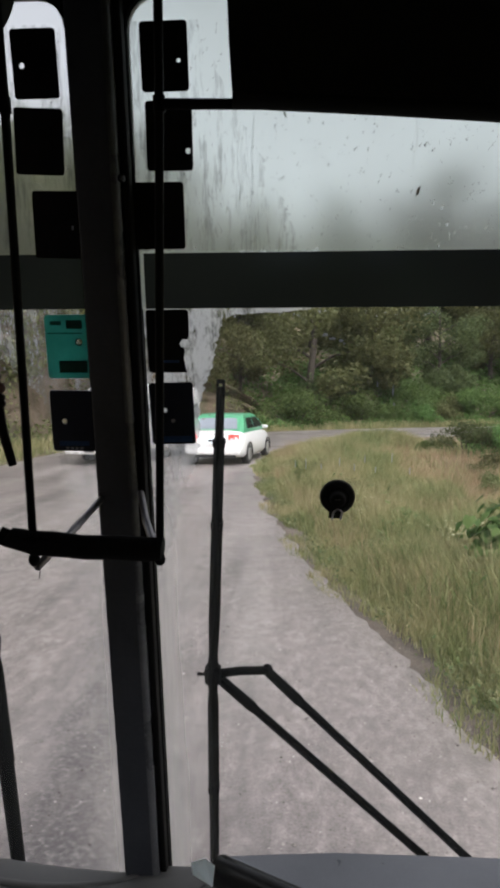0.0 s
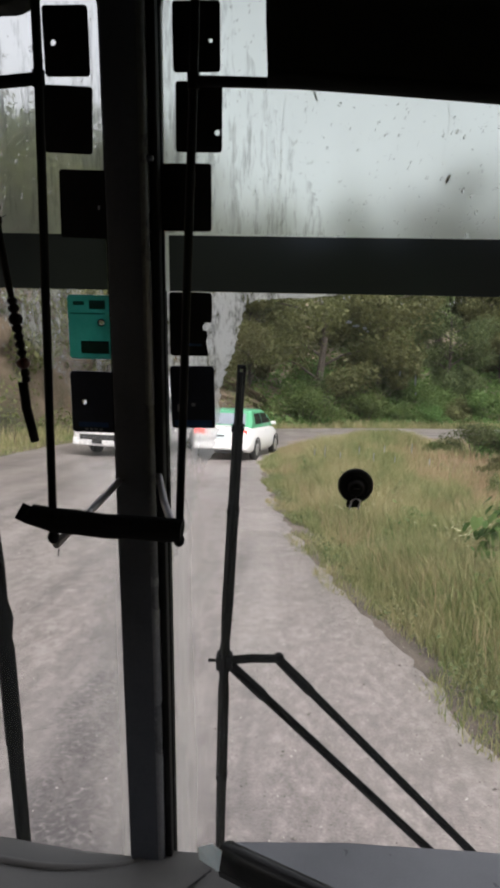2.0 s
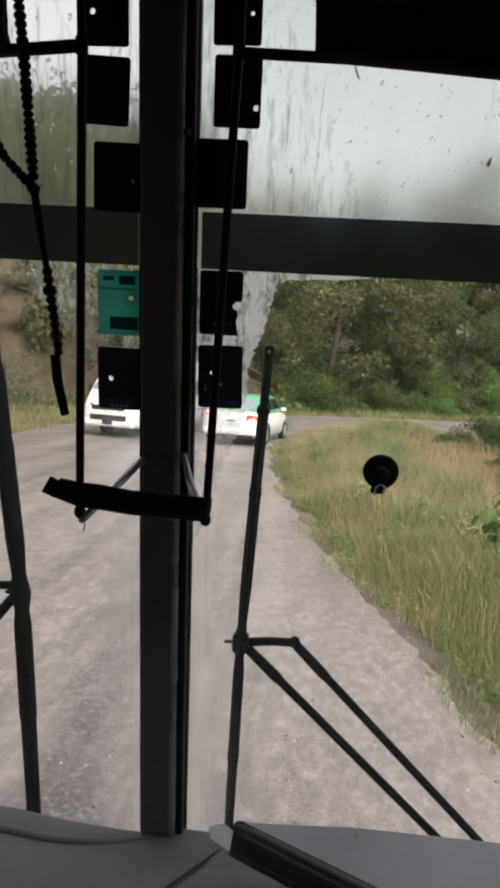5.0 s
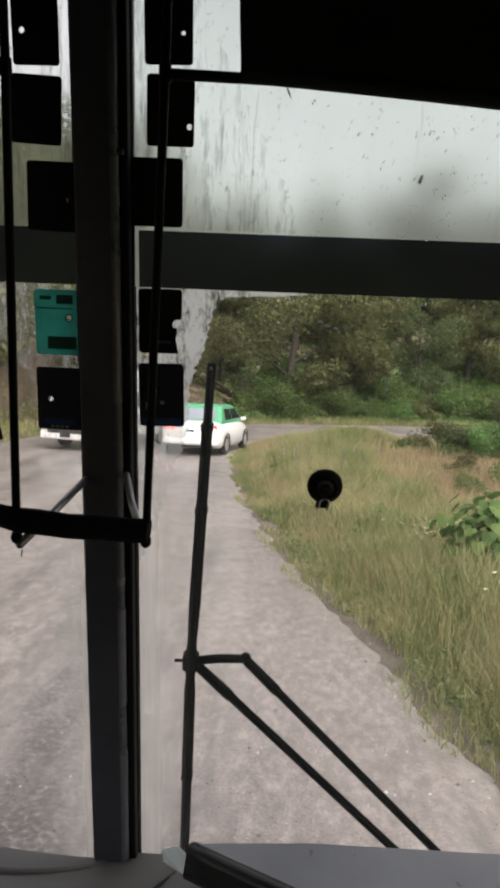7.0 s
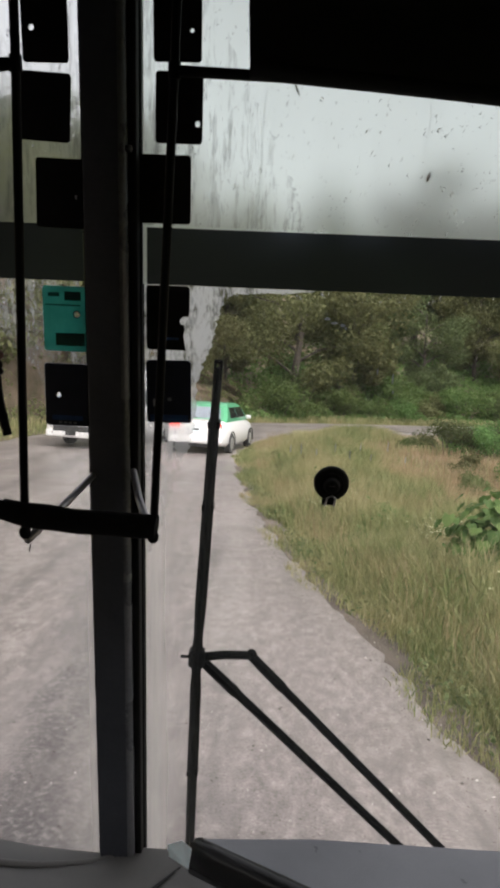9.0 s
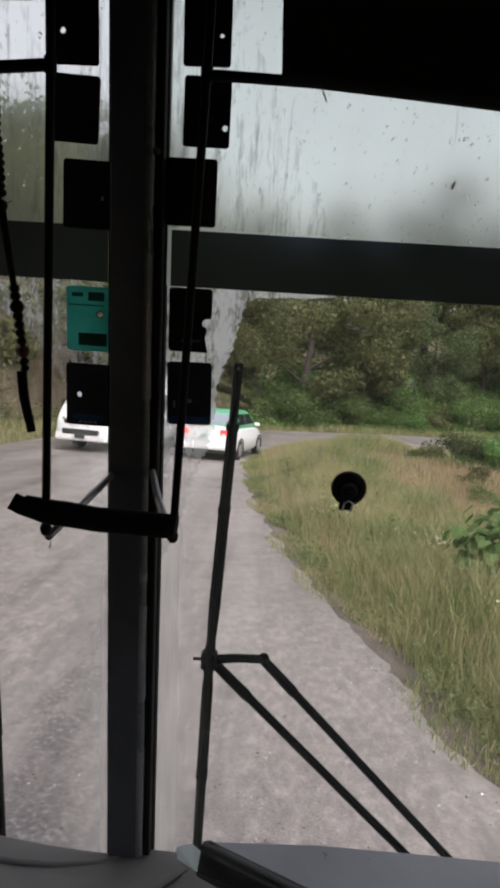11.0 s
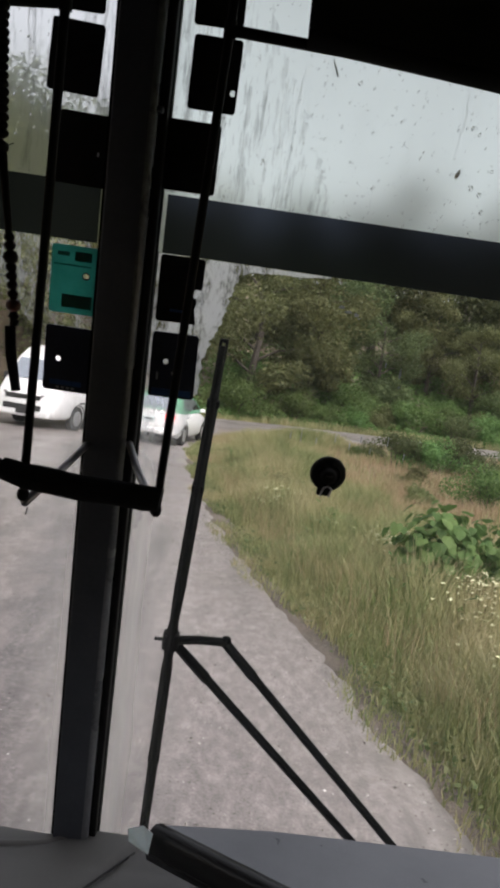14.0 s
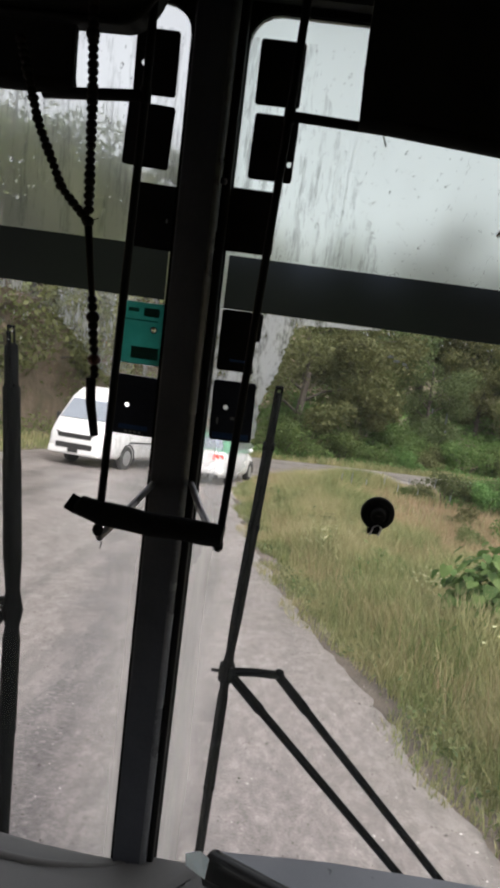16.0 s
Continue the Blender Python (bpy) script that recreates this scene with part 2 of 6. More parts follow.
leaf_fresh = leaf_paint("fresh_green_leaves", (0.068, 0.122, 0.036), (0.100, 0.168, 0.050), (0.150, 0.225, 0.076))
leaf_herb = leaf_paint("dull_green_herbs", (0.075, 0.100, 0.040), (0.120, 0.140, 0.058), (0.185, 0.185, 0.090))
grass_paint = leaf_paint("mixed_grass", (0.098, 0.142, 0.048), (0.205, 0.234, 0.094), (0.375, 0.358, 0.192), (0.52, 0.420, 0.262), 0.15)
straw_paint = leaf_paint("dry_straw_grass", (0.30, 0.220, 0.135), (0.39, 0.288, 0.178), (0.47, 0.360, 0.235), (0.24, 0.235, 0.115), 0.15)
leaf_broad = leaf_paint("large_shrub_leaves", (0.070, 0.126, 0.038), (0.100, 0.174, 0.052), (0.160, 0.240, 0.080), None, 0.2)


def road_paint():
    m = Nodes("worn_wet_asphalt")
    co = m.coords()
    patches = m.noise(0.35, 6, 0.65, co)
    grit = m.math("ADD", m.math("MULTIPLY", m.noise(62, 2, 0.6, co), 0.45), m.math("MULTIPLY", m.noise(19, 4, 0.7, m.coords((1, 0.45, 1))), 0.55))
    tracks = m.math("ADD", m.math("MULTIPLY", m.noise(0.9, 5, 0.6, m.coords((1.6, 0.12, 1))), 0.60), m.math("MULTIPLY", m.noise(4.5, 6, 0.75, m.coords((1.0, 0.6, 1))), 0.40))
    base = m.ramp(grit, ((0.33, (0.085, 0.074, 0.070)), (0.52, (0.178, 0.157, 0.150)), (0.70, (0.33, 0.295, 0.282))))
    base = m.mix(m.math("MULTIPLY", patches, 0.30), base, (0.20, 0.177, 0.164))
    base = m.mix(m.ramp(tracks, ((0.485, (0, 0, 0)), (0.60, (0.8, 0.8, 0.8)))), base, (0.085, 0.078, 0.074))
    pale = m.noise(0.8, 5, 0.62, m.coords((2.0, 0.10, 1)))
    base = m.mix(m.ramp(pale, ((0.50, (0, 0, 0)), (0.68, (0.55, 0.55, 0.55)))), base, (0.30, 0.272, 0.258))
    blotch = m.noise(11, 3, 0.6, m.coords((1, 0.6, 1)))
    base = m.mix(m.ramp(blotch, ((0.34, (0.32, 0.32, 0.32)), (0.5, (0, 0, 0)))), base, (0.085, 0.076, 0.071))
    base = m.mix(m.ramp(blotch, ((0.54, (0, 0, 0)), (0.74, (0.4, 0.4, 0.4)))), base, (0.36, 0.33, 0.31))
    # one broken wheel track, dark and damp, with loose pale chips
    sep = m.add("ShaderNodeSeparateXYZ", Vector=co)
    line = m.math("ADD", m.math("ADD", sep.outputs["X"], 0.84), m.math("MULTIPLY", sep.outputs["Y"], 0.145))
    line = m.math("ADD", line, m.math("MULTIPLY", m.math("SUBTRACT", m.noise(1.1, 3, 0.6, co), 0.5), 0.5))
    band = m.math("SUBTRACT", 1.0, m.math("MULTIPLY", m.math("ABSOLUTE", line), 2.6))
    rough_bit = m.math("MULTIPLY", m.ramp(band, ((0.0, (0, 0, 0)), (0.75, (1, 1, 1)))), m.ramp(m.noise(2.2, 5, 0.7, m.coords((1, 0.5, 1))), ((0.36, (0, 0, 0)), (0.54, (0.88, 0.88, 0.88)))))
    base = m.mix(rough_bit, base, m.ramp(m.noise(30, 3, 0.6, co), ((0.42, (0.060, 0.054, 0.054)), (0.56, (0.105, 0.095, 0.094)), (0.70, (0.23, 0.21, 0.20)))))
    wet = m.ramp(patches, ((0.35, (0.28, 0.28, 0.28)), (0.65, (0.52, 0.52, 0.52))))
    return m.shade(base, wet, 0.0, m.bump(grit, 0.5, 0.012))


def ground_paint():
    m = Nodes("verge_and_field_soil")
    co = m.coords()
    big, mid, fine = m.noise(0.08, 5, 0.6, co), m.noise(0.9, 6, 0.65, co), m.noise(14, 5, 0.7, co)
    c = m.ramp(mid, ((0.3, (0.060, 0.060, 0.030)), (0.5, (0.125, 0.102, 0.064)), (0.72, (0.205, 0.162, 0.110))))
    c = m.mix(m.ramp(big, ((0.42, (0, 0, 0)), (0.6, (0.7, 0.7, 0.7)))), c, (0.235, 0.175, 0.110))
    c = m.mix(m.math("MULTIPLY", fine, 0.35), c, (0.06, 0.06, 0.03))
    return m.shade(c, 0.95, 0.0, m.bump(fine, 0.8, 0.06))


def rock_paint():
    m = Nodes("brown_earth_cutting")
    co = m.coords()
    a, b = m.noise(0.7, 7, 0.7, m.coords((1, 1, 0.5))), m.noise(5, 6, 0.7, co)
    c = m.ramp(a, ((0.36, (0.045, 0.055, 0.020)), (0.46, (0.085, 0.068, 0.040)), (0.62, (0.15, 0.112, 0.078)), (0.8, (0.21, 0.18, 0.145))))
    c = m.mix(m.math("MULTIPLY", b, 0.4), c, (0.10, 0.075, 0.05))
    return m.shade(c, 0.95, 0.0, m.bump(b, 0.9, 0.15))


def shoulder_paint():
    m = Nodes("shaded_gravelly_earth")
    co = m.coords()
    a, b = m.noise(1.6, 5, 0.65, co), m.noise(48, 4, 0.7, co)
    # earth tones darkened for the shade under overhanging grass
    c = m.ramp(a, ((0.34, (0.040, 0.033, 0.024)), (0.52, (0.080, 0.063, 0.048)), (0.7, (0.140, 0.115, 0.094))))
    c = m.mix(m.ramp(b, ((0.46, (0, 0, 0)), (0.70, (0.45, 0.45, 0.45)))), c, (0.27, 0.235, 0.205))
    return m.shade(c, 0.92, 0.0, m.bump(b, 0.8, 0.02))


shoulder_earth = shoulder_paint()
asphalt, soil, cutting = road_paint(), ground_paint(), rock_paint()


# ---------------------------------------------------------------- shapes
def part(name, bm, material, parent=None, label="", smooth=False):
    """One mesh object from a bmesh, under a thing or a part."""
    me = bpy.data.meshes.new(name)
    bmesh.ops.recalc_face_normals(bm, faces=bm.faces)
    bm.to_mesh(me)
    bm.free()
    me.materials.append(material)
    if smooth:
        me.shade_smooth()
    ob = new(name, me)
    ob.parent = parent
    return tagged(ob, label)


def arrays(name, verts, faces, material, parent=None, label=""):
    me = bpy.data.meshes.new(name)
    me.from_pydata(verts.tolist(), [], faces.tolist())
    me.materials.append(material)
    ob = new(name, me)
    ob.parent = parent
    return tagged(ob, label)


def box(size, at=(0, 0, 0), bevel=0.0, turn=(0, 0, 0), bm=None, seg=2):
    bm = bm or bmesh.new()
    m = pose(*at, *turn) @ Matrix.Diagonal((*size, 1))
    made = bmesh.ops.create_cube(bm, size=1, matrix=m)
    if bevel:
        edges = list({e for v in made["verts"] for e in v.link_edges})
        bmesh.ops.bevel(bm, geom=edges, offset=bevel, segments=seg, affect="EDGES", profile=0.5)
    return bm


def tube(points, radius, sides=12, bm=None, cap=True):
    """A round bar along points; radius is one number or one for each point."""
    bm = bm or bmesh.new()
    pts = [Vector(p) for p in points]
    radii = radius if isinstance(radius, (list, tuple)) else [radius] * len(pts)
    rings = []
    for i, p in enumerate(pts):
        d = (pts[min(i + 1, len(pts) - 1)] - pts[max(i - 1, 0)]).normalized()
        a = d.orthogonal().normalized() if i == 0 else (side - d * side.dot(d)).normalized()
        side = a
        b = d.cross(a)
        rings.append([bm.verts.new(p + (a * math.cos(k * math.tau / sides) + b * math.sin(k * math.tau / sides)) * radii[i]) for k in range(sides)])
    for r, s in zip(rings, rings[1:]):
        for k in range(sides):
            bm.faces.new((r[k], r[(k + 1) % sides], s[(k + 1) % sides], s[k]))
    if cap:
        bm.faces.new(rings[0])
        bm.faces.new(rings[-1])
    return bm


def loft(sections, bm=None):
    """Skin over rings of equal count, with both ends closed."""
    bm = bm or bmesh.new()
    rings = [[bm.verts.new(p) for p in ring] for ring in sections]
    n = len(rings[0])
    for r, s in zip(rings, rings[1:]):
        for k in range(n):
            bm.faces.new((r[k], r[(k + 1) % n], s[(k + 1) % n], s[k]))
    bm.faces.new(rings[0])
    bm.faces.new(rings[-1])
    return bm


def slab(outline, v0, v1, bm=None, bevel=0.0):
    """A plate with its outline in (u, w), from depth v0 to v1."""
    bm = loft([[(u, v0, w) for u, w in outline], [(u, v1, w) for u, w in outline]], bm)
    if bevel:
        bmesh.ops.bevel(bm, geom=list(bm.edges), offset=bevel, segments=2, affect="EDGES")
    return bm


def rounded(w, h, r, steps=5):
    pts = []
    for cx, cy, a0 in ((w / 2 - r, h / 2 - r, 0), (-w / 2 + r, h / 2 - r, 90), (-w / 2 + r, -h / 2 + r, 180), (w / 2 - r, -h / 2 + r, 270)):
        for k in range(steps):
            a = radians(a0 + 90 * k / (steps - 1))
            pts.append((cx + r * math.cos(a), cy + r * math.sin(a)))
    return pts


def ball(at, radius, bm=None, scale=(1, 1, 1), sub=2):
    bm = bm or bmesh.new()
    bmesh.ops.create_icosphere(bm, subdivisions=sub, radius=radius, matrix=Matrix.Translation(at) @ Matrix.Diagonal((*scale, 1)))
    return bm


def thing(name, label, category, at=CAB, group="", kind=""):
    e = new(name)
    e.empty_display_size = 0.1
    e.matrix_basis = at
    return tagged(e, label, category, group, kind)


# ---------------------------------------------------------------- the bus round the camera
BUS_L, BUS_R, BUS_MID = -1.62, 0.90, -0.36
GLASS_TOP, GLASS_FOOT = 0.765, -0.90
BAND_LOW, BAND_HIGH = 0.312, 0.397


def set_piece(name, bm, material, label, category, at=CAB, smooth=False):
    ob = part(name, bm, material, None, label, smooth)
    ob.matrix_basis = at
    return tagged(ob, "", category, "", "structure")


def bus_shell():
    """Front wall with two window openings, side and rear walls, floor and roof."""
    bm = bmesh.new()
    box((BUS_R - BUS_L, 0.10, 0.42), ((BUS_L + BUS_R) / 2, 0.0, GLASS_TOP + 0.21), 0, bm=bm)
    box((BUS_R - BUS_L, 0.10, 0.66), ((BUS_L + BUS_R) / 2, 0.0, GLASS_FOOT - 0.33), 0, bm=bm)
    box((0.12, 0.10, GLASS_TOP - GLASS_FOOT), (BUS_L + 0.06, 0.0, (GLASS_TOP + GLASS_FOOT) / 2), 0, bm=bm)
    box((0.12, 0.10, GLASS_TOP - GLASS_FOOT), (BUS_R - 0.06, 0.0, (GLASS_TOP + GLASS_FOOT) / 2), 0, bm=bm)
    set_piece("wall_front", bm, cab_lining, "dark lined front wall of the bus around its windscreen", "wall")
    here = pose(0, 0, 0)
    mid = (BUS_L + BUS_R) / 2
    for name, x_ in (("wall_left", BUS_L - 0.03), ("wall_right", BUS_R + 0.03)):
        bm = bmesh.new()
        box((0.06, 6.6, 0.83), (x_, -3.2, 0.815), bm=bm)
        box((0.06, 6.6, 1.02), (x_, -3.2, 2.49), bm=bm)
        for y_, deep in ((-0.02, 0.24), (-4.10, 4.8)):
            box((0.06, deep, 0.75), (x_, y_, 1.605), bm=bm)
        set_piece(name, bm, cab_lining, "dark lined side wall of the bus with window openings", "wall", here)
    set_piece("wall_rear", box((BUS_R - BUS_L, 0.06, 2.6), (mid, -6.47, 1.70)), cab_lining, "dark lined rear wall of the bus", "wall", here)
    set_piece("floor", box((BUS_R - BUS_L, 6.2, 0.08), (mid, -3.34, 0.62)), cab_floor, "dark rubber floor of the bus", "floor", here)
    set_piece("ceiling", box((BUS_R - BUS_L + 0.12, 6.4, 0.06), (mid, -3.38, 3.03)), cab_lining, "dark lined ceiling of the bus", "ceiling", here)


def window(name, u0, u1, label, upper):
    """One half of the split windscreen: misted top, tinted band, clear lower pane."""
    win = thing(name, label, "windscreen", kind="structure")
    # the tinted strip stops short of the post and leaves a sliver of bare glass
    gap0, gap1 = (u1 - 0.0155, u1) if u1 < -0.3 else (u0, u0 + 0.0175)
    band0, band1 = (u0, gap0) if u1 < -0.3 else (gap1, u1)
    for piece, a0, a1, w0, w1, mat, words in (("pane", u0, u1, BAND_HIGH, GLASS_TOP, upper, "misted upper glass"), ("tinted_band", band0, band1, BAND_LOW, BAND_HIGH, tint_glass, "dark blue-grey tinted strip"), ("pane", gap0, gap1, BAND_LOW, BAND_HIGH, upper, "sliver of bare glass beside the tinted strip"), ("pane", u0, u1, GLASS_FOOT, BAND_LOW, clear_glass, "clear wiped glass")):
        vs = np.array([(a0, 0.004, w0), (a1, 0.004, w0), (a1, 0.004, w1), (a0, 0.004, w1)])
        arrays(piece, vs, np.array([(0, 1, 2, 3)]), mat, win, words)
    # rubber seal with rounded corners
    outer = [(u + (u0 + u1) / 2, w + (GLASS_TOP + GLASS_FOOT) / 2) for u, w in rounded(u1 - u0 + 0.02, GLASS_TOP - GLASS_FOOT + 0.02, 0.05, 6)]
    inner = [(u + (u0 + u1) / 2, w + (GLASS_TOP + GLASS_FOOT) / 2) for u, w in rounded(u1 - u0 - 0.022, GLASS_TOP - GLASS_FOOT - 0.022, 0.045, 6)]
    bm = bmesh.new()
    rings = [[bm.verts.new((u, v, w)) for u, w in line] for line, v in ((outer, -0.012), (inner, -0.012), (inner, 0.018), (outer, 0.018))]
    n = len(outer)
    for a, b in zip(rings, rings[1:] + rings[:1]):
        for k in range(n):
            bm.faces.new((a[k], a[(k + 1) % n], b[(k + 1) % n], b[k]))
    part("seal", bm, seal_rubber, win, "black rubber window seal")
    return win


bus_shell()
window("window_1", BUS_L + 0.12, -0.391, "driver's windscreen half with a tinted strip and dried rain", driver_mist)
window("window_2", -0.325, BUS_R - 0.12, "doorside windscreen half with a tinted strip and dried rain", misty_glass)


def centre_post():
    post = thing("windscreen_post", "dark grey painted steel post between the windscreen halves", "post", kind="structure")
    w0, w1 = -0.98, 0.80
    turn = [(-0.3385 + 0.0110 * math.sin(q), -0.0395 - 0.0110 * math.cos(q)) for q in np.linspace(0, math.pi / 2, 8).tolist()]
    left = [(-0.3880 - 0.0030 * math.sin(q), -0.0475 - 0.0030 * math.cos(q)) for q in np.linspace(math.pi / 2, 0, 4).tolist()]
    face = [(-0.391, 0.0)] + left + [turn[0]]
    body = part("post_body", loft([[(u, v, w) for u, v in face + [(-0.3385, 0.0)]] for w in np.linspace(w0, w1, 8).tolist()]), post_paint, post, "", True)
    body.data.set_sharp_from_angle(angle=radians(40))
    edge = part("edge_trim", loft([[(u, v + 0.0006 * math.sin(23 * w), w) for u, v in turn + [(-0.3275, -0.002), (-0.3383, -0.002)]] for w in np.linspace(w0, w1, 60).tolist()]), post_trim, post, "scuffed rounded edge trim, highlight painted in lighter grey", True)
    edge.data.set_sharp_from_angle(angle=radians(40))
    part("side_cover", box((0.0125, 0.040, w1 - w0), (-0.3213, -0.016, (w0 + w1) / 2), 0.003), black_rubber, post, "black side cover")
    part("seal_strip", box((0.010, 0.020, w1 - w0), (-0.3185, 0.002, (w0 + w1) / 2), 0.005), black_rubber, post, "black rubber strip")
    part("seal_strip", box((0.008, 0.022, w1 - w0), (-0.3970, -0.002, (w0 + w1) / 2), 0.004), black_rubber, post, "black rubber strip")
    part("joint_cover", box((0.012, 0.02, 0.010), (-0.326, -0.036, 0.505), 0.003), post_paint, post, "small cover at a joint in the trim")


centre_post()


# ---------------------------------------------------------------- things inside the cab
def card(u, w, wide, high, lean, hole, mat, label, prints=(), dot=0.0046, torn=()):
    """A plate on the glass with a round hole for its sucker, and printed bars, one of them a painted glint."""
    m = CAB @ pose(u, -0.004, w, 0, lean, 0)
    ob = thing("permit_card", label, "card", m, "cards on the windscreen")
    outline = rounded(wide, high, 0.005, 4)
    if torn:
        # the right edge below the tear gives way to its ragged line
        outline = [p for p in outline if not (p[0] > 0 and p[1] < torn[0][1])]
        at = max(range(len(outline)), key=lambda k: outline[k][0] * 10 - outline[k][1])
        ahead = outline[(at + 1) % len(outline)][1] > outline[at][1]
        outline = outline[:at] + (list(torn)[::-1] + [outline[at]] if ahead else [outline[at]] + list(torn)) + outline[at + 1:]
    if hole is None:
        part("plate", slab(outline, -0.0012, 0.0012), mat, ob)
        for px, pz, pw, ph, pm in prints:
            part("print_glint_bar", box((pw, 0.0008, ph), (px, -0.0018, pz), 0.0), pm, ob, "printed bar, in one case a painted glint")
        return ob
    hx, hz = hole
    bm = bmesh.new()
    edge = []
    for p, q in zip(outline, outline[1:] + outline[:1]):
        steps = 6 if math.hypot(q[0] - p[0], q[1] - p[1]) > 0.02 else 1
        edge += [(p[0] + (q[0] - p[0]) * k / steps, p[1] + (q[1] - p[1]) * k / steps) for k in range(steps)]
    edge.sort(key=lambda p: math.atan2(p[1] - hz, p[0] - hx))
    n = len(edge)
    rows_ = [[], edge]
    for x, z in edge:
        far = math.hypot(x - hx, z - hz)
        rows_[0].append((hx + (x - hx) / far * dot, hz + (z - hz) / far * dot))
    loops = [[bm.verts.new((x, v, z)) for x, z in line] for line, v in ((rows_[0], -0.0012), (rows_[1], -0.0012), (rows_[1], 0.0012), (rows_[0], 0.0012))]
    for a, b in zip(loops, loops[1:] + loops[:1]):
        for k in range(n):
            bm.faces.new((a[k], a[(k + 1) % n], b[(k + 1) % n], b[k]))
    part("plate", bm, mat, ob)
    for px, pz, pw, ph, pm in prints:
        part("print_glint_bar", box((pw, 0.0008, ph), (px, -0.0018, pz), 0.0), pm, ob, "printed bar, in one case a painted glint")
    ring = bmesh.new()
    tube([(hx + (dot + 0.0005) * math.cos(a), -0.002, hz + (dot + 0.0005) * math.sin(a)) for a in np.linspace(0, math.tau, 17).tolist()], 0.0010, 6, ring, False)
    part("hole_rim", ring, dark_trim, ob, "dark rim round the hole")
    return ob


LABEL_BLACK = "plain black permit card stuck on the windscreen beside the post"
card(-0.452, 0.667, 0.067, 0.094, -0.2, (-0.019, -0.002), card_black, LABEL_BLACK)
card(-0.455, 0.561, 0.074, 0.094, 2.6, None, card_black, LABEL_BLACK)
# the pale tick on this card is a glint drawn as a bar
card(-0.435, 0.441, 0.078, 0.100, 1.3, None, card_black, LABEL_BLACK, ((0.022, -0.004, 0.003, 0.006, pale_marks),))
card(-0.435, 0.253, 0.072, 0.102, 0.0, (0.018, 0.008), green_plastic, "see-through green permit card with dark printed fields", ((0.012, 0.036, 0.026, 0.014, card_print), (-0.018, 0.038, 0.018, 0.006, card_print), (-0.004, 0.022, 0.056, 0.002, card_print), (0.006, -0.032, 0.046, 0.020, card_print)))
card(-0.437, 0.130, 0.072, 0.103, 0.4, (-0.014, 0.0), card_blue, "dark blue permit card with a row of small pale print", tuple((-0.012 + 0.008 * k, -0.046, 0.005, 0.003, pale_marks) for k in range(4)) + ((0.0, -0.038, 0.05, 0.008, blue_print),))
card(-0.261, 0.672, 0.069, 0.093, -0.4, (0.021, -0.006), card_black, LABEL_BLACK, (), 0.0034)
card(-0.258, 0.565, 0.069, 0.097, 0.4, (0.028, -0.021), card_black, LABEL_BLACK)
card(-0.2785, 0.452, 0.078, 0.098, 0.1, None, card_black, "black permit card with rounded corners close to the post")
card(-0.273, 0.261, 0.068, 0.100, -0.2, None, card_black, "black permit card with a torn edge near the post", ((0.002, -0.032, 0.03, 0.004, blue_print),), torn=((0.0335, 0.008), (0.0310, 0.003), (0.0235, 0.0035), (0.0185, -0.003), (0.0200, -0.009), (0.0255, -0.010), (0.0265, -0.018), (0.0240, -0.027), (0.0262, -0.038), (0.0280, -0.050)))
card(-0.271, 0.143, 0.072, 0.103, -1.2, (-0.012, 0.006), card_blue, "dark blue permit card with a blue printed strip", ((0.0, -0.043, 0.062, 0.010, blue_print), (0.001, -0.012, 0.006, 0.005, pale_marks), (-0.024, -0.018, 0.003, 0.012, pale_marks)))


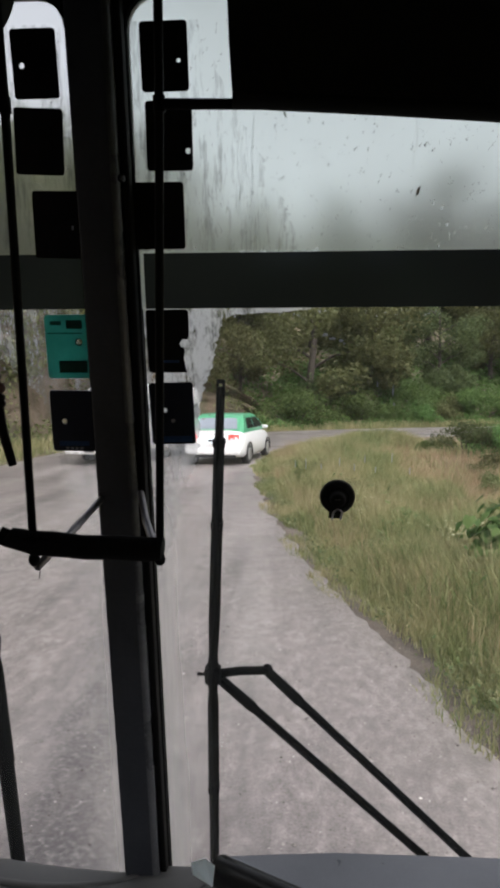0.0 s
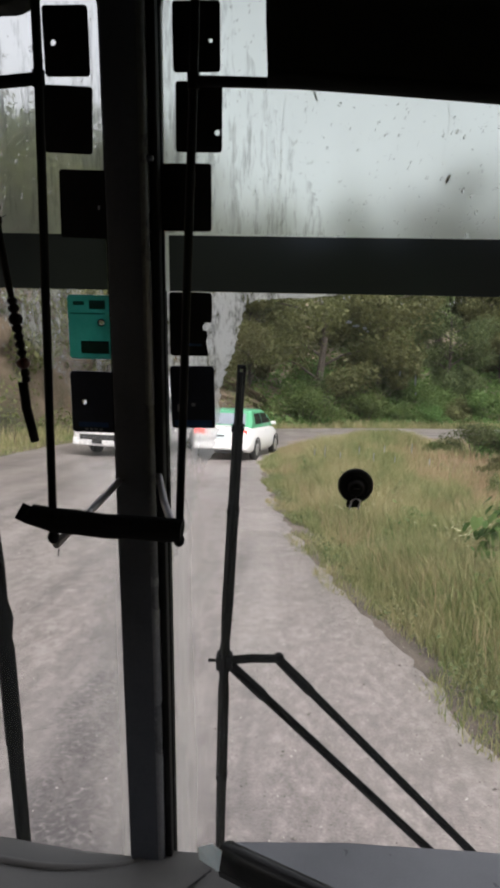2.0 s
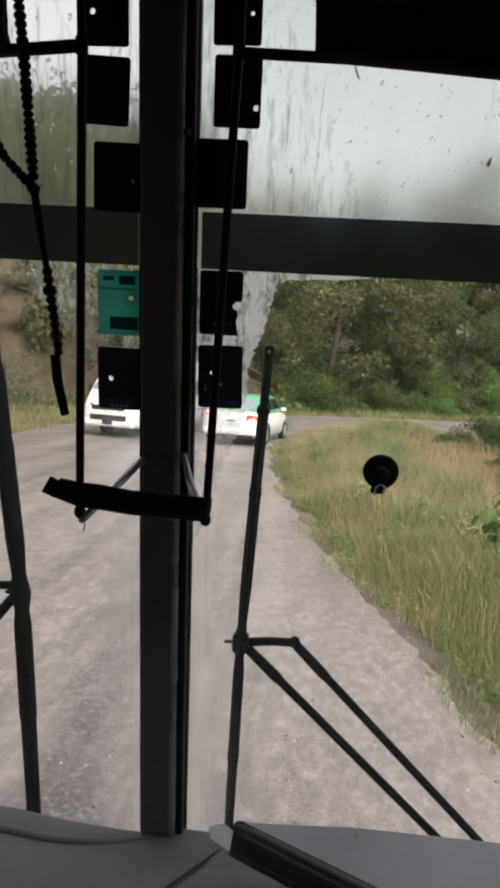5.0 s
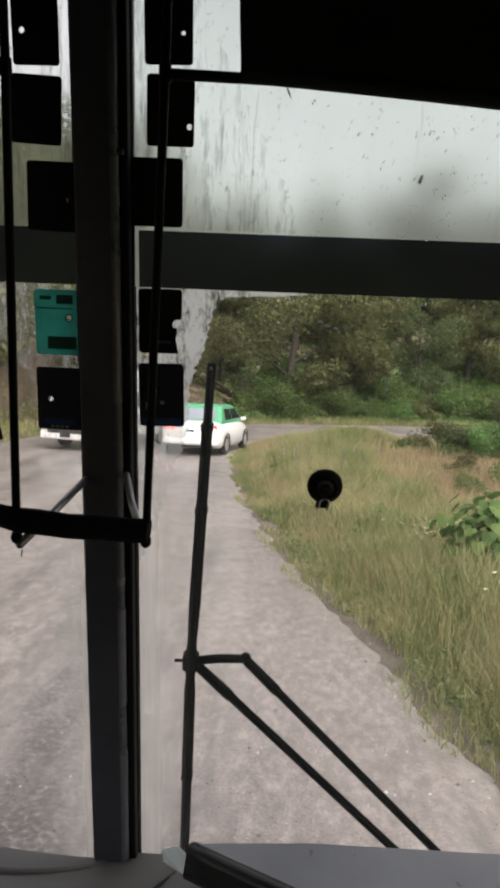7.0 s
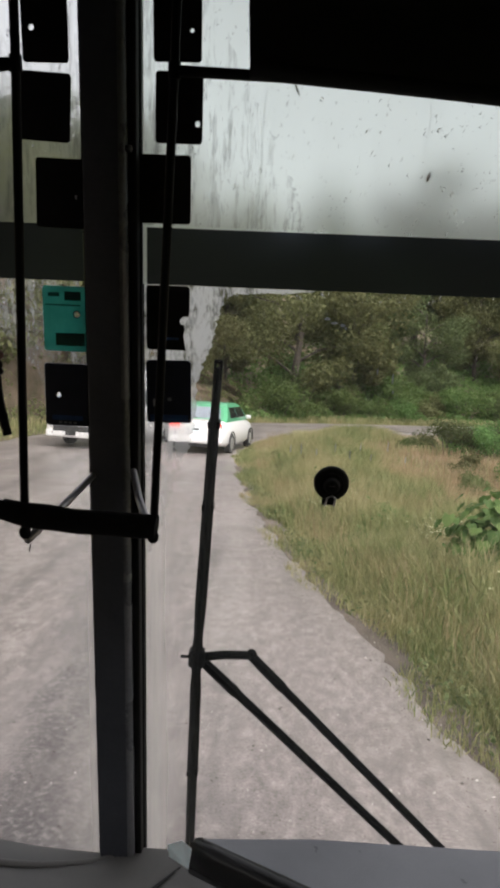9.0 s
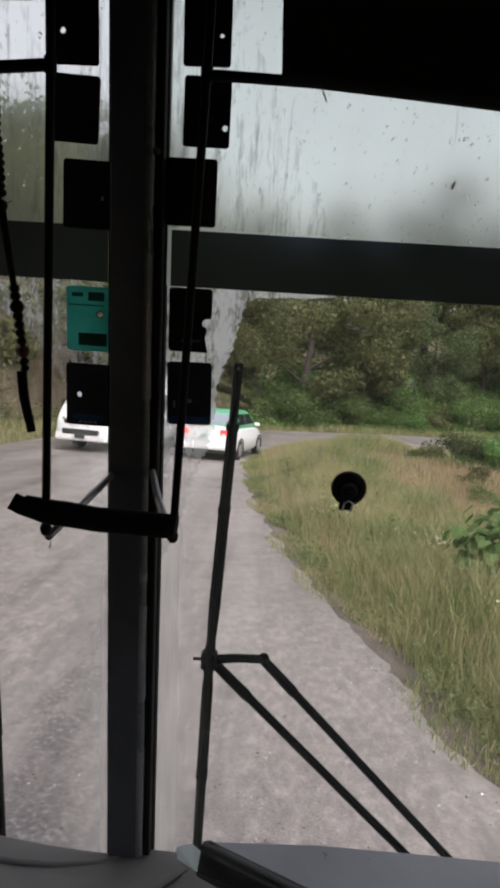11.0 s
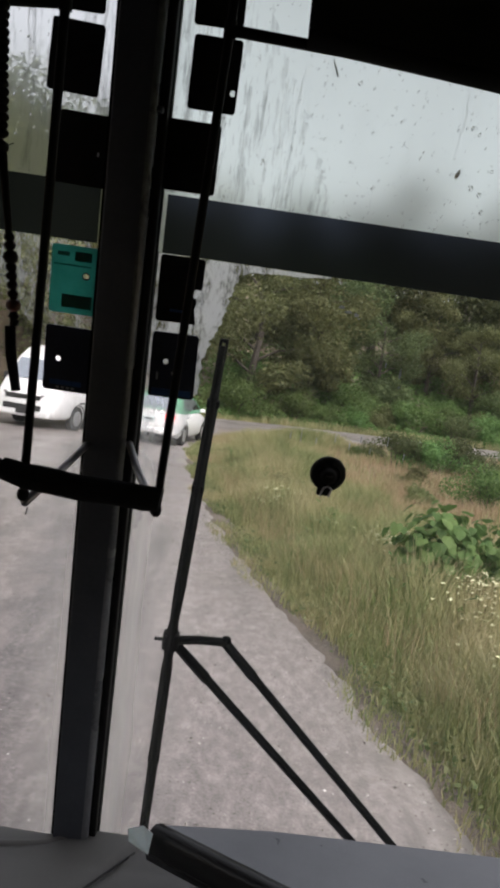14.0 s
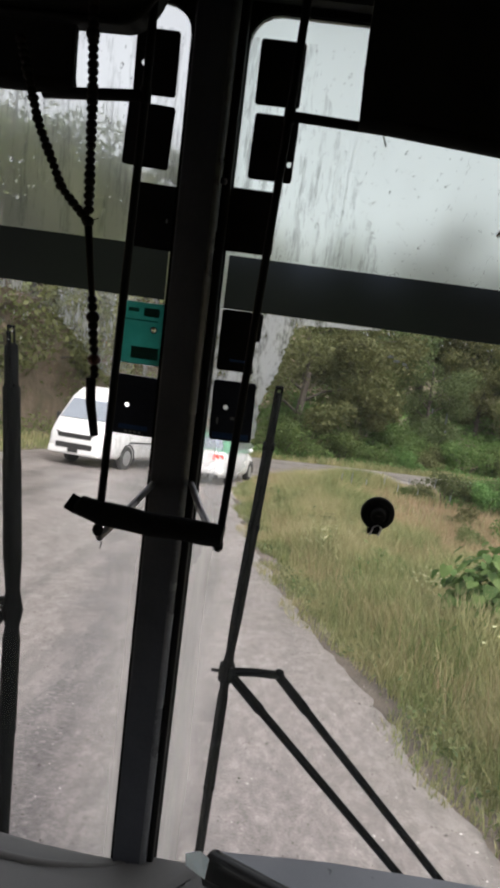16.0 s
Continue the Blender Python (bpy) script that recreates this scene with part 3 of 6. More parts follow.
def mirror_frame():
    """Two hanging rods, a taped cross bar and braces that hold it to the post."""
    fr = thing("hanging_rod_frame", "black rod frame with a cloth-taped bar, braced to the post", "bracket")
    left_top, left_knee, left_foot = (-0.404, -0.262, 0.80), (-0.405, -0.268, 0.572), (-0.412, -0.298, 0.012)
    right_top, right_knee, right_foot = (-0.222, -0.245, 0.80), (-0.228, -0.252, 0.572), (-0.248, -0.282, 0.008)
    part("rod", tube((left_top, left_knee, left_foot), 0.0054), black_metal, fr, smooth=True)
    part("rod", tube((right_top, right_knee, right_foot), 0.0054), black_metal, fr, smooth=True)
    for p in (left_knee, right_knee):
        part("clamp", tube(((p[0], p[1], p[2] - 0.009), (p[0], p[1], p[2] + 0.009)), 0.0072, 12), black_metal, fr)
    part("wing_rail", tube((right_knee, (-0.10, -0.243, 0.570)), 0.0062), black_metal, fr, smooth=True)
    part("wing_rail", tube((left_knee, (-0.54, -0.243, 0.566)), 0.0072), black_metal, fr, smooth=True)
    # bar wound with black tape, thicker at its loose end
    ring = []
    for k, (u, w, h) in enumerate(((-0.444, 0.046, 0.016), (-0.436, 0.048, 0.028), (-0.410, 0.042, 0.034), (-0.380, 0.037, 0.035), (-0.345, 0.034, 0.034), (-0.300, 0.030, 0.033), (-0.262, 0.028, 0.034), (-0.243, 0.027, 0.032))):
        wob = 0.0012 * math.sin(9.0 * k)
        ring.append([(u + 0.002 * math.sin(a + k), -0.300 + 0.016 * (u + 0.4) / 0.16 + 0.012 * math.cos(a), w + wob + h / 2 * math.sin(a)) for a in np.linspace(0, math.tau, 17)[:-1].tolist()])
    bar = part("taped_bar", loft(ring), cloth_black, fr, "bar wound in black cloth tape")
    part("loose_end", box((0.016, 0.004, 0.024), (-0.447, -0.303, 0.050), 0.001, (0, 30, 12)), cloth_black, bar, "frayed loose end of tape")
    for foot in (left_foot, right_foot):
        part("rod_tip", ball((foot[0], foot[1], foot[2] + 0.004), 0.0078, None, (1, 1, 1.25)), cloth_black, fr, "taped rod tip", True)
    part("brace", tube(((-0.386, -0.050, 0.010), (-0.395, -0.16, 0.008), (-0.410, -0.296, 0.004)), 0.0055), chrome, fr, "bare metal brace", True)
    part("brace", tube(((-0.322, -0.042, 0.018), (-0.290, -0.16, 0.016), (-0.252, -0.276, 0.014)), 0.0055), chrome, fr, "bare metal brace", True)
    part("drip_thread", tube(((-0.405, -0.300, 0.0), (-0.4065, -0.301, -0.010)), 0.0008, 6), dark_trim, fr)


mirror_frame()


def sun_visor(u0, u1, w_low0, w_low1, label):
    vis = thing("sun_visor", label, "sun visor", group="sun visors")
    steps = []
    n = 14
    for k in range(n + 1):
        s = k / n
        u = u0 + (u1 - u0) * s
        steps.append((u, w_low0 + (w_low1 - w_low0) * s + 0.0015 * math.sin(7 * s)))
    edge0 = [(u0 - 0.004 * math.sin(math.pi * q), w_low0 + (0.80 - w_low0) * q) for q in (0.25, 0.5, 0.75)]
    outline = steps + [(u1, 0.80), (u0, 0.80)] + edge0[::-1]
    part("panel", slab(outline, -0.262, -0.240, None, 0.004), visor_cloth, vis)
    part("hem", tube([(u, -0.251, w + 0.004) for u, w in steps], 0.0125, 10), visor_cloth, vis, "rolled lower hem", True)
    part("hanger", box((0.05, 0.20, 0.012), ((u0 + u1) / 2, -0.14, 0.78), 0.003), black_metal, vis, "hanger to the front wall")
    return vis


sun_visor(-0.142, 0.80, 0.573, 0.503, "long black sun visor hanging over the windscreen")
sun_visor(-1.45, -0.500, 0.560, 0.572, "long black sun visor hanging over the windscreen")


def header_box():
    """The rounded lining over the driver's side of the windscreen."""
    hb = thing("header_cover", "black rounded cover above the driver's windscreen", "cover")
    out = [(-1.50, 1.0), (-1.50, 0.640), (-0.80, 0.641), (-0.49, 0.644)] + [(-0.442 + 0.055 * math.sin(a), 0.735 - 0.090 * math.cos(a)) for a in np.linspace(0.05, math.pi / 2, 12).tolist()] + [(-0.387, 1.0)]
    part("shell", slab(out, -0.285, -0.232), visor_cloth, hb)
    part("edge_lip", tube([(u, -0.286, w + 0.001) for u, w in out[1:]], 0.0045, 8), black_rubber, hb, "rubber edge lip", True)


header_box()


def bead_string():
    """A prayer-bead loop that hangs with its tail from the header."""
    s = thing("bead_string", "dark wooden bead string with a long tail hanging from the header", "beads", CAB @ pose(-0.462, 0, 0.63, 0, -6.3, 0) @ pose(0.472, 0, -0.63))
    top_a, top_b, joint = Vector((-0.470, -0.306, 0.70)), Vector((-0.560, -0.306, 0.62)), Vector((-0.489, -0.300, 0.416))
    part("cord", tube((top_a, (-0.478, -0.302, 0.56), joint), 0.0016, 6), bead_wood, s)
    part("cord", tube((top_b, (-0.545, -0.303, 0.53), (-0.520, -0.301, 0.455), joint), 0.0016, 6), bead_wood, s)
    def row(points, r, gap):
        pts = [Vector(p) for p in points]
        left = 0.0
        for a, b in zip(pts, pts[1:]):
            d = (b - a).length
            while left < d:
                yield a.lerp(b, left / d), r * random.uniform(0.9, 1.12)
                left += gap
            left -= d
    for p, r in list(row((top_a, (-0.478, -0.302, 0.56), joint + Vector((0.001, 0, 0.012))), 0.0066, 0.0082)) + list(row((top_b, (-0.545, -0.303, 0.53), (-0.520, -0.301, 0.455), joint), 0.0064, 0.0080)):
        part("bead", ball(p, r, None, (1, 1, 0.8), 2), bead_wood, s, smooth=True)
    part("bead", ball((-0.4745, -0.305, 0.625), 0.0084), bead_wood, s, "larger bead", True)
    part("knot", ball(joint, 0.0075), bead_wood, s, "knot with loose threads", True)
    for k in range(5):
        part("thread", tube((joint, joint + Vector((random.uniform(-0.014, 0.014), 0, random.uniform(-0.004, 0.010)))), 0.0006, 5), bead_wood, s)
    tail = (joint, (-0.488, -0.300, 0.36), (-0.487, -0.300, 0.31), (-0.486, -0.300, 0.272), (-0.487, -0.300, 0.240), (-0.489, -0.300, 0.222))
    part("tail_cord", tube(tail, [0.0052, 0.0044, 0.0040, 0.0040, 0.004, 0.004], 8), bead_wood, s, "braided tail", True)
    for z, r, mat in ((0.322, 0.0066, bead_wood), (0.313, 0.0070, bead_wood), (0.300, 0.0090, bead_wood), (0.289, 0.0068, bead_wood), (0.279, 0.0066, bead_wood), (0.269, 0.0064, bead_wood), (0.259, 0.0062, bead_wood), (0.246, 0.0088, bead_red), (0.234, 0.0060, bead_wood), (0.226, 0.0055, bead_wood)):
        part("bead", ball((-0.487, -0.300, z), r, None, (1, 1, 0.9)), mat, s, smooth=True)
    part("tassel", tube(((-0.492, -0.300, 0.222), (-0.4935, -0.300, 0.19), (-0.490, -0.300, 0.146)), [0.0066, 0.0066, 0.0058], 8), cloth_black, s, "bound black tassel", True)


bead_string()


def suction_cup():
    c = thing("suction_cup", "round black suction cup with a metal hook on the glass", "suction cup", CAB @ pose(0.0, 0.0, 0.0))
    prof = ((0.0295, 0.002), (0.0290, -0.003), (0.0240, -0.0065), (0.0150, -0.0085), (0.0125, -0.013), (0.0118, -0.020), (0.0095, -0.022))
    part("cup", loft([[(r * math.cos(a), v, r * math.sin(a)) for a in np.linspace(0, math.tau, 33)[:-1].tolist()] for r, v in prof]), black_rubber, c, smooth=True)
    part("rib", tube([(0.019 * math.cos(a), -0.008, 0.019 * math.sin(a)) for a in np.linspace(0, math.tau, 25).tolist()], 0.0014, 6, None, False), black_rubber, c)
    part("pull_tab", box((0.022, 0.004, 0.012), (-0.003, -0.004, -0.031), 0.0015), black_rubber, c, "rubber pull tab")
    part("hook", tube(((-0.009, -0.016, -0.034), (-0.007, -0.024, -0.018), (0.0, -0.026, -0.013), (0.007, -0.024, -0.018), (0.005, -0.016, -0.034)), 0.0016, 8), chrome, c, "bent wire hook", True)
    part("maker_mark", box((0.010, 0.001, 0.002), (0.0, -0.0222, 0.002)), dark_trim, c)


suction_cup()


def wiper(name, label, top, pivot, foot, bend, arms, stout=1.0):
    """A long blade outside the glass and the two arms of its parallelogram."""
    w = thing(name, label, "wiper", group="windscreen wipers")
    t, p, f = Vector(top), Vector(pivot), Vector(foot)
    def along(q):
        return t.lerp(p, q) if q <= 1 else p.lerp(f, q - 1)
    part("rubber_edge", tube([along(q) + Vector((0, -0.012, 0)) for q in (0.02, 0.5, 1, 1.5, 1.98)], 0.0048, 8), wiper_paint, w, "rubber lip against the glass")
    part("blade", tube([along(q) for q in (0.06, 0.07, 0.2, 0.205, 0.45, 0.455, 0.8, 0.93, 1.0, 1.07, 1.12, 1.5, 1.505, 1.95, 2.0)], [stout * q for q in (0.0045, 0.0075, 0.0078, 0.0098, 0.0098, 0.0105, 0.0108, 0.0085, 0.0120, 0.0085, 0.0105, 0.0108, 0.0098, 0.0090, 0.006)], 10), wiper_paint, w, "", True)
    for q in (0.20, 0.47, 1.52):
        part("claw", box((0.022, 0.022, 0.014), along(q), 0.003), wiper_paint, w)
    for q in (-0.0052, 0.0052):
        part("tip_prong", tube((along(0.08) + Vector((q, 0, 0)), along(0.01) + Vector((q, 0, 0))), 0.0026, 6), wiper_paint, w)
    part("tip_bridge", box((0.0150, 0.007, 0.007), along(0.008), 0.002), wiper_paint, w, "bridge closing the open tip")
    part("pin", tube((p + Vector((-0.030, 0, 0.0)), p + Vector((0.014, 0, 0.0))), 0.0032, 8), wiper_paint, w, "pivot pin")
    part("pivot_block", box((0.030, 0.026, 0.034), p, 0.005), wiper_paint, w)
    if bend:
        b = Vector(bend)
        part("link", tube((p, p + (b - p) * 0.5 + Vector((0, 0, 0.003)), b), 0.0085, 8), wiper_paint, w, "short link at the blade's pivot", True)
        part("knuckle", ball(b + Vector((0, 0, 0.003)), 0.0105, None, (1, 0.8, 1)), wiper_paint, w, "", True)
    for a0, a1 in arms:
        a0, a1 = Vector(a0), Vector(a1)
        part("arm", tube((a0, a0.lerp(a1, 0.11), a0.lerp(a1, 0.12), a1), [0.0095, 0.0105, 0.0085, 0.0085], 8), wiper_paint, w)


wiper("wiper", "black twin-arm wiper standing upright on the windscreen", (-0.198, 0.072, 0.186), (-0.224, 0.046, -0.373), (-0.232, 0.04, -0.86), (-0.1225, 0.075, -0.3805), (((-0.212, 0.052, -0.386), (0.345, 0.075, -0.952)), ((-0.1225, 0.075, -0.3825), (0.423, 0.075, -0.952))))
wiper("wiper", "black wiper standing upright before the driver", (-0.684, 0.062, 0.230), (-0.650, 0.055, -0.315), (-0.645, 0.050, -0.86), None, (((-0.660, 0.055, -0.300), (-0.760, 0.055, -0.305)), ((-0.665, 0.055, -0.325), (-1.15, 0.060, -0.93))), 1.65)


# ---------------------------------------------------------------- dashboard
def cab_point(u, v, z):
    """(u, v) in the cab and a true height over the road."""
    w = (z - CUP_HEIGHT - v * math.sin(radians(LEAN_BACK))) / math.cos(radians(LEAN_BACK))
    return (u, v, w)


def smooth_curve(points, steps=6):
    """A Catmull-Rom curve through points in a plane."""
    p = [Vector(q) for q in points]
    p = [2 * p[0] - p[1]] + p + [2 * p[-1] - p[-2]]
    out = []
    for a, b, c, d in zip(p, p[1:], p[2:], p[3:]):
        for k in range(steps):
            t = k / steps
            out.append(0.5 * (2 * b + (c - a) * t + (2 * a - 5 * b + 4 * c - d) * t * t + (3 * b - a - 3 * c + d) * t ** 3))
    return [tuple(v) for v in out + [p[-2]]]


def dash_left():
    """The moulded cowl before the driver, which rises towards the left."""
    d = thing("dashboard_cowl", "matt grey moulded dashboard cowl that rises before the driver", "dashboard")
    bm = bmesh.new()
    us = np.linspace(-1.58, 0.80, 260).tolist()
    vs = np.linspace(-0.012, -0.62, 90).tolist()
    lip = ((-1.60, -0.150), (-0.80, -0.120), (-0.62, -0.106), (-0.54, -0.098), (-0.47, -0.084), (-0.40, -0.064), (-0.345, -0.030), (-0.30, 0.05), (0.9, 0.05))
    grid = []
    for u in us:
        rise = 0.045 * (1 / (1 + math.exp((u + 0.60) / 0.06)))
        far = float(np.interp(u, [p[0] for p in lip], [p[1] for p in lip]))
        line = []
        for v in vs:
            back_ = min(1.0, (-v) / 0.11)
            z = 1.096 + rise * (0.7 + 0.3 * back_) + 0.008 * math.sin(math.pi * back_) - 0.05 * max(0, -v - 0.30) ** 1.2
            # a trough between the padded lip and the glass, and a groove that runs back from the shelf
            z -= 0.020 / (1 + math.exp(-(v - far) / 0.0035))
            z -= 0.011 * math.exp(-((u + 0.229 - 0.66 * (v + 0.045)) / 0.010) ** 2) * min(1.0, max(0.0, (-0.03 - v) / 0.03))
            line.append(bm.verts.new(cab_point(u, v, z)))
        grid.append(line)
    for a, b in zip(grid, grid[1:]):
        for k in range(len(vs) - 1):
            bm.faces.new((a[k], a[k + 1], b[k + 1], b[k]))
    edge = [e for e in bm.edges if len(e.link_faces) == 1]
    low = bmesh.ops.extrude_edge_only(bm, edges=edge)
    for v in low["geom"]:
        if isinstance(v, bmesh.types.BMVert):
            v.co.z -= 0.25
    part("cowl", bm, dash_cowl, d, smooth=True)
    curve = [cab_point(u, v - 0.002, 1.100 + 0.045 / (1 + math.exp((u + 0.60) / 0.06)) - 0.001) for u, v in smooth_curve(lip[1:7])]
    part("padded_lip", tube(curve, [0.003] + [0.0065] * (len(curve) - 2) + [0.003], 10), dash_cowl, d, "soft padded lip along the cowl", True)
    # thin dark strip laid in the groove as its shade
    groove = [cab_point(-0.229 + 0.66 * (v + 0.045), v, 1.0945) for v in np.linspace(-0.05, -0.30, 12).tolist()]
    part("seam", tube(groove, 0.0022, 6), dark_trim, d, "dark strip for the shade in the cowl's groove", True)


def dash_right():
    """The flat co-driver's shelf with its black padded edge along the slanting edge."""
    d_ = thing("dashboard_shelf", "light grey dashboard shelf with a thick black padded edge", "dashboard")
    top = 1.214
    far_l, near_r = (-0.206, -0.135), (0.42, -0.50)
    plan = [far_l, (-0.190, -0.118), (0.0, -0.105), (0.80, -0.09), (0.80, -0.60), near_r]
    bm = loft([[cab_point(u, v, z) for u, v in plan] for z in (top - 0.062, top - 0.012, top)])
    bmesh.ops.bevel(bm, geom=[e for e in bm.edges if all(abs((CAB @ v.co).z - top) < 0.001 for v in e.verts)], offset=0.008, segments=3, affect="EDGES")
    part("shelf", bm, dash_vinyl, d_)
    # a thick black padded edge, rounded over at the top
    line = [(-0.190, -0.1185), (-0.200, -0.123), (-0.2065, -0.1345)] + [(far_l[0] + (near_r[0] - far_l[0]) * s, far_l[1] + (near_r[1] - far_l[1]) * s) for s in np.linspace(0.06, 1, 10).tolist()]
    face = ((0.016, 0.0015), (0.006, 0.0012), (-0.003, -0.003), (-0.009, -0.012), (-0.0115, -0.026), (-0.0105, -0.048), (-0.006, -0.066), (0.010, -0.068))
    rings = []
    for k, p in enumerate(line):
        q, r = line[max(k - 1, 0)], line[min(k + 1, len(line) - 1)]
        d = Vector((r[0] - q[0], r[1] - q[1])).normalized()
        rings.append([cab_point(p[0] - d.y * s, p[1] + d.x * s, top + z) for s, z in face])
    part("padded_edge", loft(rings), bolster_vinyl, d_, "thick black padded edge", True)
    base = [(-0.10, -0.17), (0.76, -0.14), (0.76, -0.58), (0.44, -0.55)]
    part("plinth", loft([[cab_point(u, v, z) for u, v in base] for z in (1.085, top - 0.060)]), dark_trim, d_, "dark plinth under the shelf")
    seam = [Vector(r[5]) for r in rings[2:]]
    part("seam", tube(seam, 0.0016, 6), dark_trim, d_, "stitched seam")


def paper_scrap():
    bm = bmesh.new()
    pts = [(-0.243, -0.158, 1.197), (-0.207, -0.178, 1.189), (-0.204, -0.160, 1.219), (-0.222, -0.148, 1.224), (-0.247, -0.148, 1.214)]
    loft([[cab_point(*p) for p in pts], [cab_point(u, v - 0.0015, z + 0.001) for u, v, z in pts]], bm)
    ob = part("paper_scrap", bm, paper_white, None, "crumpled pale blue paper tucked between the dashboard halves")
    ob.matrix_basis = CAB
    tagged(ob, "", "paper")


dash_left()
dash_right()
paper_scrap()


# ---------------------------------------------------------------- what lies on the glass
def glass_film(name, outline, v, mat, label):
    rng = random.Random(len(outline) + 7)
    fine = []
    for p, q in zip(outline, outline[1:] + outline[:1]):
        steps = max(1, int(math.hypot(q[0] - p[0], q[1] - p[1]) / 0.004))
        loose = abs(p[0] - q[0]) > 1e-6 and abs(p[1] - q[1]) > 1e-6
        for k in range(steps):
            s, j = k / steps, 0.0042 if loose and k else 0.0
            fine.append((p[0] + (q[0] - p[0]) * s + rng.uniform(-j, j), p[1] + (q[1] - p[1]) * s + rng.uniform(-0.3 * j, 0.3 * j)))
    outline = fine
    vs = np.array([(u, v, w) for u, w in outline])
    ob = arrays(name, vs, np.array([list(range(len(outline)))]), mat, None, label)
    ob.matrix_basis = CAB
    return tagged(ob, "", "dirt", "", "stuff")


glass_film("dried_rain", [(-0.313, 0.311), (-0.03, 0.311), (-0.075, 0.306), (-0.130, 0.303), (-0.172, 0.300), (-0.186, 0.292), (-0.195, 0.265), (-0.203, 0.229), (-0.214, 0.20), (-0.223, 0.174), (-0.229, 0.136), (-0.232, 0.079), (-0.243, 0.04), (-0.26, 0.0), (-0.28, -0.08), (-0.313, -0.16)], 0.010, dried_rain, "pale dried rain left beside the wiped glass")
glass_film("dried_rain", [(-0.405, 0.311), (-0.405, -0.10), (-0.44, -0.02), (-0.47, 0.05), (-0.476, 0.12), (-0.490, 0.170), (-0.524, 0.20), (-0.560, 0.24), (-0.61, 0.280), (-0.67, 0.297), (-0.80, 0.303), (-0.80, 0.311)], 0.010, driver_rain, "pale dried rain left beside the wiped glass")
glass_film("rain_streaks", [(-0.313, 0.12), (-0.210, 0.12), (-0.210, -0.88), (-0.313, -0.88)], 0.012, streak_right, "even pale film of dried dirt beside the post")
glass_film("rain_streaks", [(-0.405, 0.12), (-0.405, -0.88), (-0.54, -0.88), (-0.54, 0.12)], 0.012, streak_left, "even pale film of dried dirt beside the post")


glass_film("mud_runs", [(-0.312, 0.40), (-0.06, 0.40), (-0.09, 0.47), (-0.13, 0.55), (-0.17, 0.62), (-0.21, 0.72), (-0.312, 0.72)], 0.0015, mud_runs, "thin dark runs of dirty water down the upper glass")
glass_film("mud_runs", [(-0.405, 0.40), (-0.405, 0.72), (-0.90, 0.72), (-0.90, 0.40)], 0.0015, mud_runs, "thin dark runs of dirty water down the upper glass")
glass_film("mud_specks", [(-0.312, 0.401), (0.60, 0.401), (0.60, 0.62), (-0.312, 0.62)], 0.0022, mud_specks, "scattered dark specks of dirt on the upper glass")


def water_runs():
    """Dark wavering runs of dirty water, thin strips on the upper glass."""
    rng = random.Random(14)
    lines = [((-0.133, 0.594), (-0.136, 0.524), (-0.142, 0.405), 0.0022), ((-0.015, 0.60), (-0.015, 0.575), (-0.016, 0.548), 0.0014), ((0.106, 0.60), (0.106, 0.555), (0.103, 0.495), 0.0016), ((-0.181, 0.60), (-0.183, 0.53), (-0.186, 0.45), 0.0016), ((-0.150, 0.57), (-0.152, 0.53), (-0.155, 0.47), 0.0014), ((-0.205, 0.56), (-0.206, 0.50), (-0.209, 0.42), 0.0016), ((0.035, 0.52), (0.034, 0.49), (0.033, 0.45), 0.0012)]
    for k in range(20):
        u, top, low = -0.415 - 0.024 * k + rng.uniform(-0.008, 0.008), rng.uniform(0.56, 0.74), rng.uniform(0.40, 0.52)
        lines.append(((u, top), (u + rng.uniform(-0.005, 0.005), (top + low) / 2), (u + rng.uniform(-0.008, 0.004), low), rng.uniform(0.0030, 0.0068)))
    vs, fs = [], []
    for a, m, e, wide in lines:
        n, base, ph = 36, len(vs), rng.uniform(0, 9)
        for k in range(n + 1):
            s = k / n
            u = a[0] * (1 - s) ** 2 + 2 * m[0] * s * (1 - s) + e[0] * s * s + 0.0016 * math.sin(9 * s + ph) + 0.0008 * math.sin(31 * s + ph)
            w = a[1] + (e[1] - a[1]) * s
            h = wide * (0.25 + 0.75 * math.sin(math.pi * min(1, 0.15 + 0.8 * s))) * (0.7 + 0.5 * abs(math.sin(13 * s + ph))) / 2
            vs += [(u - h, 0.0075, w), (u + h, 0.0075, w)]
            if k:
                fs.append((base + 2 * k - 2, base + 2 * k - 1, base + 2 * k + 1, base + 2 * k))
    ob = arrays("water_runs", np.array(vs), np.array(fs), run_film, None, "dark wavering runs of dirty water on the upper glass")
    ob.matrix_basis = CAB
    tagged(ob, "", "dirt", "", "stuff")


